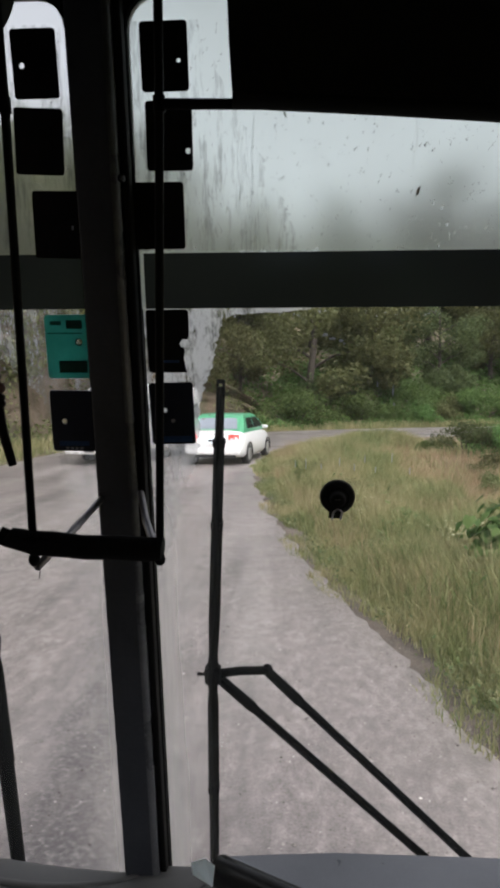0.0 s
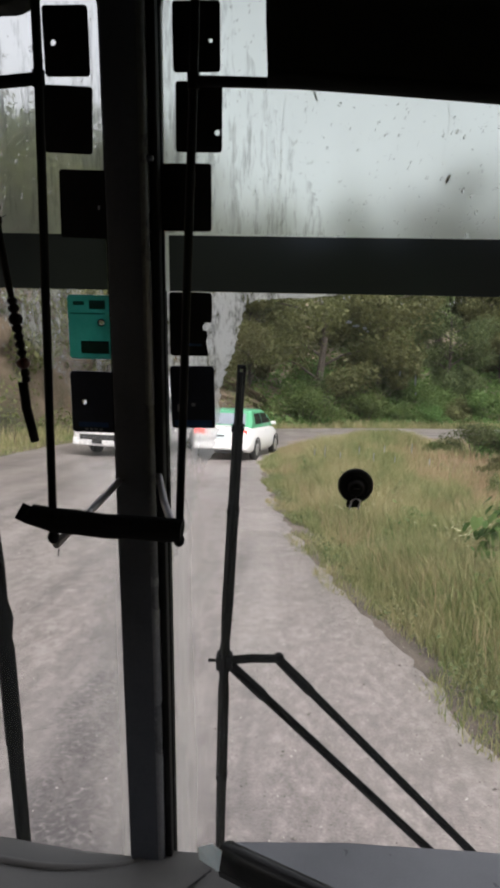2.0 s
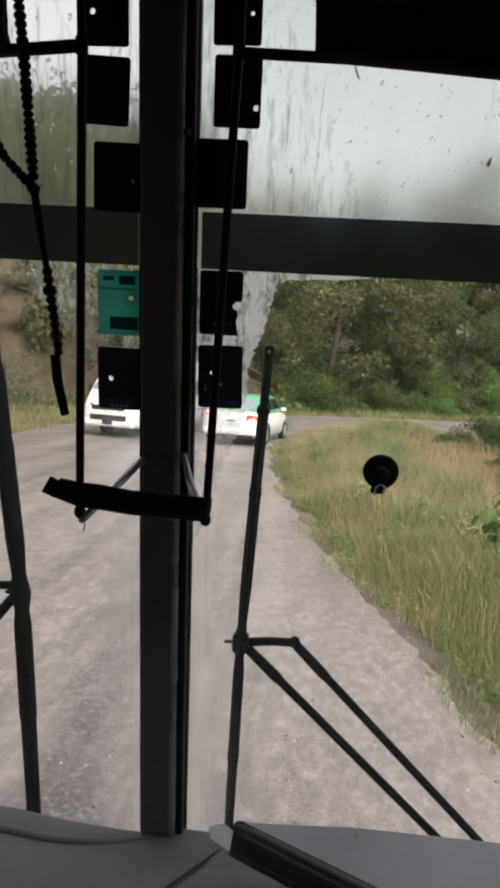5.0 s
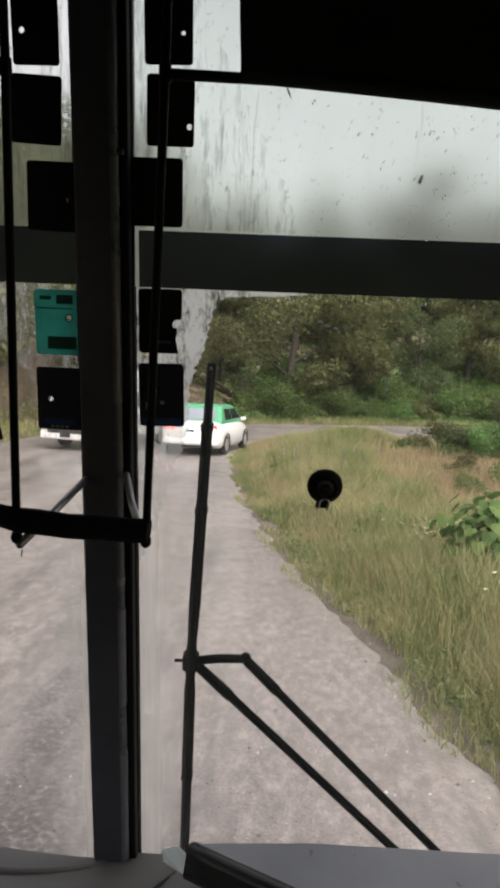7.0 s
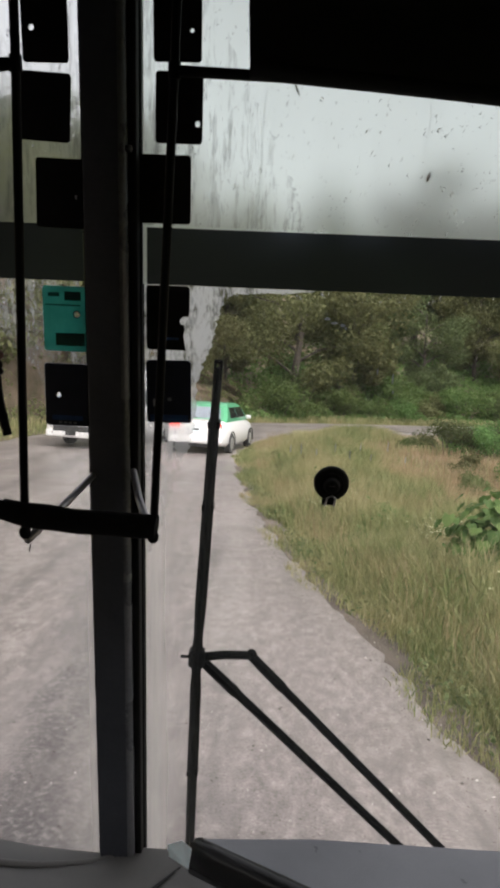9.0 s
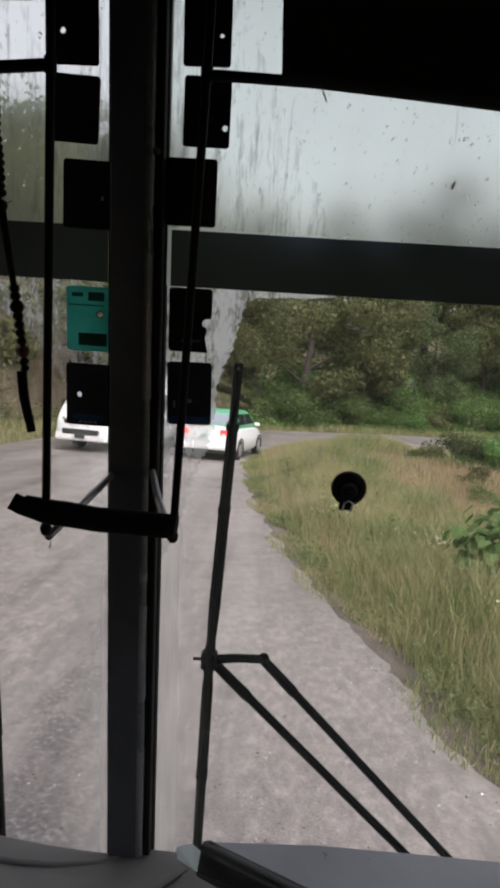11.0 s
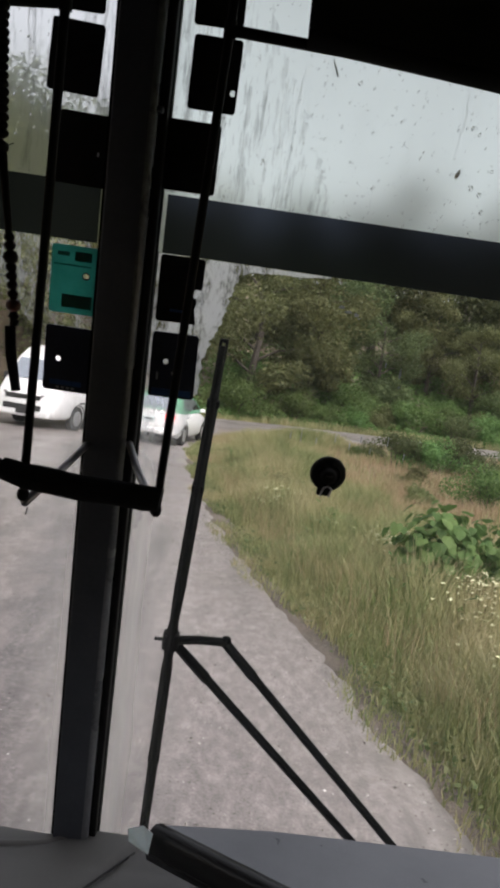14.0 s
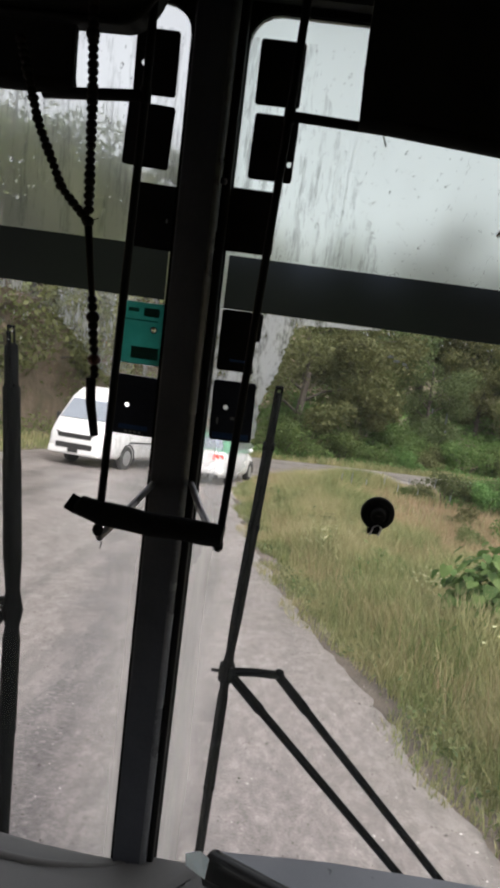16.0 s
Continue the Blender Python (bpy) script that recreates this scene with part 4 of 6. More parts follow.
def dirt_specks():
    """Dark flecks, gathered in loose swarms."""
    rng = random.Random(15)
    swarms = [(0.023, 0.480, 0.030, 0.014, 38), (-0.036, 0.482, 0.016, 0.012, 22), (-0.02, 0.535, 0.05, 0.022, 34), (0.055, 0.530, 0.06, 0.020, 24), (0.16, 0.45, 0.05, 0.012, 20), (-0.18, 0.49, 0.030, 0.045, 46), (-0.13, 0.53, 0.02, 0.04, 22), (0.10, 0.45, 0.09, 0.03, 20), (-0.50, 0.54, 0.07, 0.07, 130), (-0.62, 0.53, 0.08, 0.07, 110)]
    bm = bmesh.new()
    for u0, w0, su, sw, n in swarms:
        for _ in range(n):
            u, w, r = rng.gauss(u0, su * 0.7), rng.gauss(w0, sw * 0.7), rng.uniform(0.0005, 0.0013) * (1.7 if rng.random() < 0.12 else 1)
            if not 0.402 < w < 0.72 or -0.41 < u < -0.312:
                continue
            bm.faces.new([bm.verts.new((u + r * math.cos(a) * rng.uniform(0.5, 1.4), 0.0062, w + r * math.sin(a) * rng.uniform(0.6, 2.0))) for a in (0, 1.05, 2.1, 3.14, 4.2, 5.2)])
    ob = part("dirt_specks", bm, run_film, None, "dark flecks of dirt on the misted upper glass")
    ob.matrix_basis = CAB
    tagged(ob, "", "dirt", "", "stuff")


water_runs()
dirt_specks()


def rain_drops():
    """Small flattened drops, thick on the misted upper glass."""
    bm = bmesh.new()
    unit = bmesh.new()
    bmesh.ops.create_icosphere(unit, subdivisions=1, radius=1)
    base = np.array([v.co[:] for v in unit.verts])
    tri = np.array([[v.index for v in f.verts] for f in unit.faces])
    unit.free()
    bm.free()
    spots = []
    rng = np.random.default_rng(5)
    for u0, u1, w0, w1, n in ((-0.295, 0.55, 0.40, 0.72, 700), (-0.9, -0.415, 0.44, 0.72, 340), (-0.9, -0.47, 0.20, 0.31, 160), (-0.295, -0.21, 0.12, 0.31, 60), (-0.29, 0.5, 0.300, 0.311, 60), (-0.29, 0.5, 0.398, 0.404, 30)):
        for _ in range(n):
            r = rng.uniform(0.0007, 0.0019) * (1.8 if rng.random() < 0.08 else 1)
            spots.append((rng.uniform(u0, u1), rng.uniform(w0, w1), r, rng.uniform(1.0, 1.9)))
    vs = np.concatenate([base * (r, 0.5 * r, r * e) + (u, 0.0018, w) for u, w, r, e in spots])
    fs = np.concatenate([tri + len(base) * k for k in range(len(spots))])
    ob = arrays("rain_drops", vs, fs, drop_water, None, "small rain drops clinging to the windscreen")
    ob.matrix_basis = CAB
    tagged(ob, "", "water drops", "", "stuff")


rain_drops()


def rim_drops():
    """Flat beads of water held on the upper edge of the tinted strip."""
    rng = random.Random(8)
    bm = bmesh.new()
    for u in (-0.151, -0.137, -0.126, -0.118, -0.101, -0.093, -0.071, -0.049, -0.040):
        ball((u + rng.uniform(-0.002, 0.002), 0.0015, 0.3985), 0.0022, bm, (rng.uniform(1.2, 3.0), 0.6, rng.uniform(0.7, 1.1)), 2)
    ob = part("water_beads", bm, drop_water, None, "bright beads of water along the tinted strip", True)
    ob.matrix_basis = CAB
    tagged(ob, "", "water drops", "", "stuff")


rim_drops()


def squashed_leaf(u, w, lean, long, label, slim=0.85, mat=leaf_fresh):
    bm = bmesh.new()
    pts = [(-0.0025, 0.0), (-0.0032, 0.3), (-0.002, 0.75), (0.0, 1.0), (0.0024, 0.7), (0.003, 0.3), (0.0018, 0.0)]
    slab([(x * slim, long * (z - 0.5)) for x, z in pts], 0.006, 0.009, bm)
    ob = part("leaf_scrap", bm, mat, None, label)
    ob.matrix_basis = CAB @ pose(u, 0, w, 0, lean, 0)
    tagged(ob, "", "leaf")


squashed_leaf(0.112, 0.484, 18, 0.014, "small withered leaf stuck on the windscreen", 0.85, straw_paint)
squashed_leaf(-0.090, 0.600, -25, 0.024, "thin dry stalk stuck on the windscreen", 0.4, leaf_olive)


def splash(spots, label):
    """Dried splashes of pale dirt, thin irregular flakes on the glass."""
    rng = random.Random(3)
    bm = bmesh.new()
    for u, w, wide, high in spots:
        ring = []
        for k in range(9):
            a = k * math.tau / 9
            ring.append((u + wide / 2 * math.cos(a) * rng.uniform(0.6, 1.2), w + high / 2 * math.sin(a) * rng.uniform(0.6, 1.2)))
        slab(ring, 0.0055, 0.0068, bm)
    ob = part("dirt_splash", bm, pale_marks, None, label)
    ob.matrix_basis = CAB
    tagged(ob, "", "dirt", "", "stuff")


splash([(-0.023, 0.269, 0.010, 0.006), (-0.012, 0.263, 0.012, 0.004), (0.001, 0.260, 0.008, 0.005), (0.006, 0.255, 0.004, 0.003), (0.061, 0.189, 0.002, 0.014), (0.086, 0.178, 0.003, 0.018), (0.088, 0.157, 0.003, 0.006), (-0.007, 0.319, 0.008, 0.003)], "small dried splashes of pale dirt on the glass")
splash([(-0.07 + 0.023 * k + 0.006 * math.sin(5 * k), 0.055 + 0.012 * math.sin(3 * k), 0.0018, 0.016 + 0.006 * math.sin(2 * k)) for k in range(9)], "short pale runs of dirt on the glass above the suction cup")


# ---------------------------------------------------------------- the land outside
ROAD_MID = ((-1.9, -60), (-1.9, -44), (-1.9, -30), (-1.92, -20), (-1.94, -13), (-1.96, -8), (-2.0, -4.5), (-2.07, -1.5), (-2.27, 1.4), (-2.72, 3.8), (-3.2, 5.9), (-3.8, 9.4), (-4.45, 14.6), (-4.75, 19.5), (-4.3, 25), (-2.6, 30.5), (1.4, 35.4), (8.0, 39.4), (17.0, 42.3), (30.0, 45.4), (60.0, 52.0), (110.0, 66.0))
ROAD_HALF = 3.6


def smooth_line(points, step=0.8):
    """A Catmull-Rom line through points, in even steps."""
    p = [Vector(a) for a in points]
    p = [2 * p[0] - p[1]] + p + [2 * p[-1] - p[-2]]
    out = []
    for a, b, c, d in zip(p, p[1:], p[2:], p[3:]):
        n = max(2, int((c - b).length / step))
        for k in range(n):
            t = k / n
            out.append(0.5 * (2 * b + (c - a) * t + (2 * a - 5 * b + 4 * c - d) * t * t + (3 * b - a - 3 * c + d) * t ** 3))
    return np.array([(v.x, v.y) for v in out])


MID = smooth_line(ROAD_MID)
DIR = np.gradient(MID, axis=0)
DIR /= np.linalg.norm(DIR, axis=1)[:, None]
SIDE = np.stack([DIR[:, 1], -DIR[:, 0]], 1)


def from_road(x, y):
    """Distance to the road's middle line and the side: + on the right of travel."""
    q = np.stack([np.ravel(x), np.ravel(y)], 1)
    dist, sign = np.empty(len(q)), np.empty(len(q))
    for i in range(0, len(q), 4000):
        d = q[i:i + 4000, None, :] - MID[None]
        k = np.argmin((d ** 2).sum(2), 1)
        near = d[np.arange(len(k)), k]
        dist[i:i + 4000] = np.sqrt((near ** 2).sum(1))
        sign[i:i + 4000] = np.sign((near * SIDE[k]).sum(1))
    return dist.reshape(np.shape(x)), sign.reshape(np.shape(x))


def height(x, y):
    """Ground height: level by the road, a dip inside the bend, banks outside it."""
    x, y = np.asarray(x, float), np.asarray(y, float)
    d, s = from_road(x, y)
    off = np.maximum(d - ROAD_HALF, 0)
    lump = 0.10 * np.sin(x * 0.9 + 1.3 * np.sin(y * 0.35)) * np.sin(y * 0.7) + 0.05 * np.sin(2.3 * x + y) * np.sin(1.9 * y - x)
    inside = -0.10 * np.minimum(off, 1.0) - 0.045 * np.clip(off - 1.5, 0, 14) + 0.9 * lump * np.clip(off - 0.6, 0, 1)
    rise = np.clip((off - 3.0) / 3.5, 0, 1)
    rise = rise * rise * (3 - 2 * rise)
    left = np.clip((34 - y) / 8, 0, 1)
    outside = (1.2 + 3.0 * left) * rise + 0.25 * np.clip(off - 6.5, 0, 70) + 2.0 * lump * np.clip(off - 1.0, 0, 1) * 0.6
    far = np.clip(off - 60, 0, 150) * 0.10
    return np.where(s > 0, inside * np.clip(off * 2, 0, 1), outside * np.clip(off, 0, 1)) + far * (s < 0) - 0.035


def ground_sheet():
    near_x = np.concatenate([[-1500, -700, -350, -200, -140], np.arange(-100, -28, 4.0), np.arange(-28, 34, 0.7), np.arange(34, 110, 4.0), [140, 200, 350, 700, 1500]])
    near_y = np.concatenate([[-1500, -600, -250, -120, -70], np.arange(-50, -4, 4.0), np.arange(-4, 62, 0.7), np.arange(62, 150, 4.0), [200, 350, 700, 1500]])
    X, Y = np.meshgrid(near_x, near_y, indexing="ij")
    Z = height(X, Y)
    nx, ny = X.shape
    i, j = np.meshgrid(np.arange(nx - 1), np.arange(ny - 1), indexing="ij")
    k = (i * ny + j).ravel()
    ob = arrays("ground", np.stack([X.ravel(), Y.ravel(), Z.ravel()], 1), np.stack([k, k + ny, k + ny + 1, k + 1], 1), soil, None, "grassy soil with a dry brown field and rising banks")
    ob.data.shade_smooth()
    tagged(ob, "", "ground", "", "structure")


def finer(line, times):
    """The same line with more points on it."""
    at = np.arange(len(line))
    q = np.linspace(0, len(line) - 1, (len(line) - 1) * times + 1)
    return np.column_stack([np.interp(q, at, line[:, 0]), np.interp(q, at, line[:, 1])])


def ragged_edge(n, seed):
    """Bites and tongues along an edge: long waves with small chips on them."""
    return np.array([0.15 * noise.noise(Vector((0.16 * i, seed, 0.0))) + 0.07 * noise.noise(Vector((0.55 * i, seed, 3.0))) + 0.09 * noise.noise(Vector((1.7 * i, seed, 7.0))) for i in range(n)])


def road_strip():
    mid, side = finer(MID, 6), finer(SIDE, 6)
    cross = np.array([-1.0, -0.97, -0.6, -0.2, 0.2, 0.6, 0.97, 1.0])
    n = len(mid)
    right, left = ragged_edge(n, 2.0), ragged_edge(n, 11.0)
    vs = []
    for c in cross:
        r = ROAD_HALF * c + (right if c > 0.9 else left if c < -0.9 else np.zeros(n))
        z = 0.028 - 0.02 * c * c - (0.07 if abs(c) == 1 else 0)
        vs.append(np.column_stack([mid + side * r[:, None], np.full(n, z)]))
    vs = np.concatenate(vs)
    k = np.arange(n - 1)
    fs = np.concatenate([np.stack([a * n + k, (a + 1) * n + k, (a + 1) * n + k + 1, a * n + k + 1], 1) for a in range(len(cross) - 1)])
    ob = arrays("road", vs, fs, asphalt, None, "worn wet grey asphalt road bending to the right")
    ob.data.shade_smooth()
    tagged(ob, "", "road", "", "structure")


def shoulder_strip():
    """Bare gravelly earth between the asphalt and the grass, darkened for the grass's shade."""
    lo, hi = int(np.argmin(np.abs(MID[:, 1] + 6))), int(np.argmin(np.abs(MID[:, 1] - 30)))
    mid, side = finer(MID[lo:hi], 6), finer(SIDE[lo:hi], 6)
    n = len(mid)
    wide = 0.26 + 1.1 * ragged_edge(n, 5.0)
    rows_ = []
    for q in (0.0, 0.35, 0.7, 1.0):
        xy = mid + side * (ROAD_HALF - 0.45 + (0.45 + wide) * q)[:, None]
        z = np.where(q < 0.3, -0.02, height(xy[:, 0], xy[:, 1]) + 0.03 - 0.02 * q + 0.012 * np.sin(7.3 * np.arange(n) + 9 * q))
        rows_.append(np.column_stack([xy, z]))
    k = np.arange(n - 1)
    fs = np.concatenate([np.stack([a * n + k, (a + 1) * n + k, (a + 1) * n + k + 1, a * n + k + 1], 1) for a in range(3)])
    ob = arrays("shoulder", np.concatenate(rows_), fs, shoulder_earth, None, "bare gravelly brown earth shoulder, grass shade in its dark tones")
    ob.data.shade_smooth()
    tagged(ob, "", "road shoulder", "", "structure")


ground_sheet()
road_strip()
shoulder_strip()


def gravel():
    """Loose chips and pale stones on the road and along its edge."""
    rng = np.random.default_rng(11)
    n = 13000
    s = rng.integers(0, len(MID), n)
    near = rng.random(n) < 0.8
    lo = int(np.argmin(np.abs(MID[:, 1] - 1.5)))
    hi = int(np.argmin(np.abs(MID[:, 1] - 16)))
    s = np.where(near, rng.integers(lo, lo + 11, n), rng.integers(lo, hi + 14, n))
    edge = rng.random(n) < 0.22
    r = np.where(edge, ROAD_HALF + rng.normal(0, 0.18, n), rng.uniform(-ROAD_HALF, ROAD_HALF, n))
    xy = MID[s] + SIDE[s] * r[:, None] + DIR[s] * rng.uniform(0, 0.8, n)[:, None]
    size = rng.uniform(0.0025, 0.007, n) * np.where(rng.random(n) < 0.05, 1.8, 1)
    base = np.array([(1, 0, 0), (0, 1, 0), (-1, 0, 0), (0, -1, 0), (0, 0, 0.8), (0, 0, -0.5)])
    tri = np.array([(0, 1, 4), (1, 2, 4), (2, 3, 4), (3, 0, 4), (1, 0, 5), (2, 1, 5), (3, 2, 5), (0, 3, 5)])
    z = np.where(np.abs(r) < ROAD_HALF * 0.97, 0.028 - 0.02 * (r / ROAD_HALF) ** 2, -0.03)
    vs = base[None] * (size[:, None, None] * rng.uniform(0.6, 1.3, (n, 1, 3))) + np.column_stack([xy, z + size * 0.3])[:, None]
    fs = (tri[None] + 6 * np.arange(n)[:, None, None]).reshape(-1, 3)
    m = Nodes("pale_glinting_chips")
    geo = m.add("ShaderNodeNewGeometry")
    # the palest stones carry their wet glint in the colour
    mat = m.shade(m.ramp(geo.outputs["Random Per Island"], ((0, (0.09, 0.082, 0.075)), (0.6, (0.22, 0.20, 0.185)), (0.85, (0.40, 0.375, 0.35)), (1, (0.68, 0.66, 0.63)))), 0.25)
    ob = arrays("gravel", vs.reshape(-1, 3), fs, mat, None, "loose pale stone chips scattered on the asphalt, wet glints in their colour")
    tagged(ob, "", "gravel", "", "stuff")


gravel()


def blades(name, x, y, tall, wide, mat, label, seed):
    """Bent grass blades, one tapered strip each."""
    rng = np.random.default_rng(seed)
    n = len(x)
    z = height(x, y) - 0.02
    a, lean = rng.uniform(0, math.tau, n), rng.uniform(0.1, 0.65, n) * tall
    d = np.stack([np.cos(a), np.sin(a), np.zeros(n)], 1)
    f = rng.uniform(0, math.tau, n)
    side = np.stack([np.cos(f), np.sin(f), np.zeros(n)], 1) * wide[:, None]
    root = np.stack([x, y, z], 1)
    up = np.array([0, 0, 1.0])
    mid = root + d * (0.3 * lean)[:, None] + up * (0.6 * tall)[:, None]
    tip = root + d * lean[:, None] + up * (tall * 0.97)[:, None]
    vs = np.stack([root - side, root + side, mid + 0.7 * side, mid - 0.7 * side, tip], 1).reshape(-1, 3)
    k = 5 * np.arange(n)
    me = bpy.data.meshes.new(name)
    quads, tris = np.stack([k, k + 1, k + 2, k + 3], 1), np.stack([k + 3, k + 2, k + 4], 1)
    me.from_pydata(vs.tolist(), [], quads.tolist() + tris.tolist())
    me.materials.append(mat)
    return tagged(new(name, me), label, "grass", "", "stuff")


def spread(n, lo_y, hi_y, off0, off1, seed, power=1.0, hand=1):
    """Places beside the road: n points, offsets from its edge on one side."""
    rng = np.random.default_rng(seed)
    lo, hi = int(np.argmin(np.abs(MID[:, 1] - lo_y))), int(np.argmin(np.abs(MID[:, 1] - hi_y)))
    where = lo + (hi - lo) * rng.random(n)
    s = where.astype(int)
    f = (where - s)[:, None]
    off = off0 + (off1 - off0) * rng.random(n) ** power
    xy = MID[s] * (1 - f) + MID[s + 1] * f + hand * (SIDE[s] * (1 - f) + SIDE[s + 1] * f) * (ROAD_HALF + off)[:, None]
    return xy[:, 0], xy[:, 1], off, rng


def clumpy(x, y):
    return 0.5 + 0.5 * np.sin(1.7 * x + 1.1 * np.sin(0.8 * y)) * np.sin(1.3 * y + 0.9 * np.sin(1.1 * x))


# verge: short and ragged by the asphalt, tall and mixed behind it
x, y, off, rng = spread(104000, -0.5, 20, 0.02, 3.4, 21, 0.9)
keep = off > 0.30 * clumpy(2.1 * x, 1.4 * y) * rng.uniform(0.4, 1.2, len(x))
x, y, off, rng = x[keep], y[keep], off[keep], np.random.default_rng(41)
tall = (0.14 + 0.50 * np.clip((off - 0.12) / 1.0, 0, 1)) * rng.uniform(0.45, 1.25, len(x)) * (0.5 + 0.8 * clumpy(x, y))
blades("verge_grass", x, y, tall, rng.uniform(0.003, 0.0075, len(x)), grass_paint, "tall unmown green and straw-coloured verge grass", 31)
x, y, off, rng = spread(36000, 17, 34, -0.1, 3.4, 22, 1.0)
tall = (0.12 + 0.46 * np.clip(off / 1.4, 0, 1)) * rng.uniform(0.5, 1.3, len(x)) * (0.55 + 0.75 * clumpy(x, y))
blades("verge_grass", x, y, tall, rng.uniform(0.008, 0.018, len(x)), grass_paint, "tall unmown green and straw-coloured verge grass", 32)
rng = np.random.default_rng(23)
x, y = rng.uniform(-2, 24, 105000), 2.5 + 33 * rng.random(105000) ** 1.25
d, s = from_road(x, y)
keep = (s > 0) & (d > ROAD_HALF + 2.4)
x, y = x[keep], y[keep]
green = clumpy(0.33 * x + 2, 0.4 * y) + rng.normal(0, 0.18, len(x)) > 0.52
for sel, mat, words, seed in ((green, grass_paint, "green and straw-coloured rough field grass", 33), (~green, straw_paint, "dry straw-brown field grass", 37)):
    xs, ys = x[sel], y[sel]
    blades("field_grass", xs, ys, rng.uniform(0.2, 0.55, len(xs)) * (0.55 + 0.75 * clumpy(0.8 * xs, 0.8 * ys)), rng.uniform(0.006, 0.016, len(xs)), mat, words, seed)
# thicker growth close by, pale seed stalks above it, low dark herbs along the edge
x, y, off, rng = spread(42000, -1.0, 7.5, 0.12, 2.6, 27, 0.85)
tall = (0.10 + 0.38 * np.clip(off / 0.8, 0, 1)) * rng.uniform(0.5, 1.3, len(x)) * (0.45 + 0.85 * clumpy(1.3 * x + 1, 1.2 * y))
blades("verge_grass", x, y, tall, rng.uniform(0.0025, 0.006, len(x)), grass_paint, "dense green verge grass close to the asphalt", 38)
x, y, off, rng = spread(30000, -0.5, 26, 0.35, 4.4, 28, 0.9)
keep = clumpy(0.9 * x + 2, 0.7 * y) + rng.normal(0, 0.12, len(x)) > 0.42
x, y = x[keep], y[keep]
blades("seed_stalks", x, y, rng.uniform(0.35, 0.72, len(x)), rng.uniform(0.0016, 0.0038, len(x)), straw_paint, "pale dry seed stalks standing above the verge grass", 39)
x, y, off, rng = spread(60000, -14, 1.0, 0.1, 5.0, 29, 1.0)
blades("verge_grass", x, y, (0.1 + 0.3 * np.clip(off / 1.5, 0, 1)) * rng.uniform(0.5, 1.3, len(x)), rng.uniform(0.006, 0.014, len(x)), grass_paint, "tall unmown green and straw-coloured verge grass", 40)


def verge_herbs():
    x, y, off, rng = spread(26000, 0.0, 16, 0.0, 2.2, 30, 1.1)
    keep = clumpy(1.9 * x, 1.7 * y + 2) + rng.normal(0, 0.15, len(x)) > 0.46
    x, y = x[keep], y[keep]
    n = len(x)
    c = np.column_stack([x, y, height(x, y) + rng.uniform(0.01, 0.16, n)])
    nrm = rng.normal(size=(n, 3)) + (0, -0.4, 1.0)
    nrm /= np.linalg.norm(nrm, axis=1)[:, None]
    a = np.cross(nrm, rng.normal(size=(n, 3)))
    a /= np.linalg.norm(a, axis=1)[:, None]
    b = np.cross(nrm, a)
    q = (0.019 * rng.uniform(0.5, 1.5, n))[:, None]
    vs = np.stack([c - a * q, c - b * 0.45 * q, c + a * q, c + b * 0.55 * q], 1).reshape(-1, 3)
    k = 4 * np.arange(n)
    tagged(arrays("verge_herbs", vs, np.stack([k, k + 1, k + 2, k + 3], 1), leaf_herb, None, "low leafy green herbs along the asphalt edge"), "", "herbs", "", "stuff")


verge_herbs()
x, y, off, rng = spread(17000, 0.0, 30, -0.24, 0.26, 26, 1.0)
keep = clumpy(1.6 * x, 1.6 * y) > 0.40 + 1.7 * np.clip(-off, 0, 1)
x, y = x[keep], y[keep]
blades("verge_grass", x, y, rng.uniform(0.05, 0.17, len(x)), rng.uniform(0.003, 0.007, len(x)), grass_paint, "low ragged grass creeping over the asphalt edge", 36)
x, y, off, rng = spread(26000, 2, 44, 0.0, 4.0, 24, 1.0, -1)
blades("verge_grass", x, y, (0.10 + 0.3 * np.clip(off / 1.5, 0, 1)) * rng.uniform(0.5, 1.3, len(x)), rng.uniform(0.008, 0.018, len(x)), grass_paint, "green grass at the foot of the bank", 34)
lo = int(np.argmin(np.abs(MID[:, 0] - 4)))
rng = np.random.default_rng(25)
pick = rng.integers(lo, lo + 60, 16000)
off = rng.uniform(0, 5, 16000)
xy = MID[pick] - SIDE[pick] * (ROAD_HALF + off)[:, None] + DIR[pick] * rng.uniform(0, 0.8, (16000, 1))
blades("verge_grass", xy[:, 0], xy[:, 1], rng.uniform(0.2, 0.6, 16000), rng.uniform(0.012, 0.03, 16000), grass_paint, "green grass beyond the bend", 35)


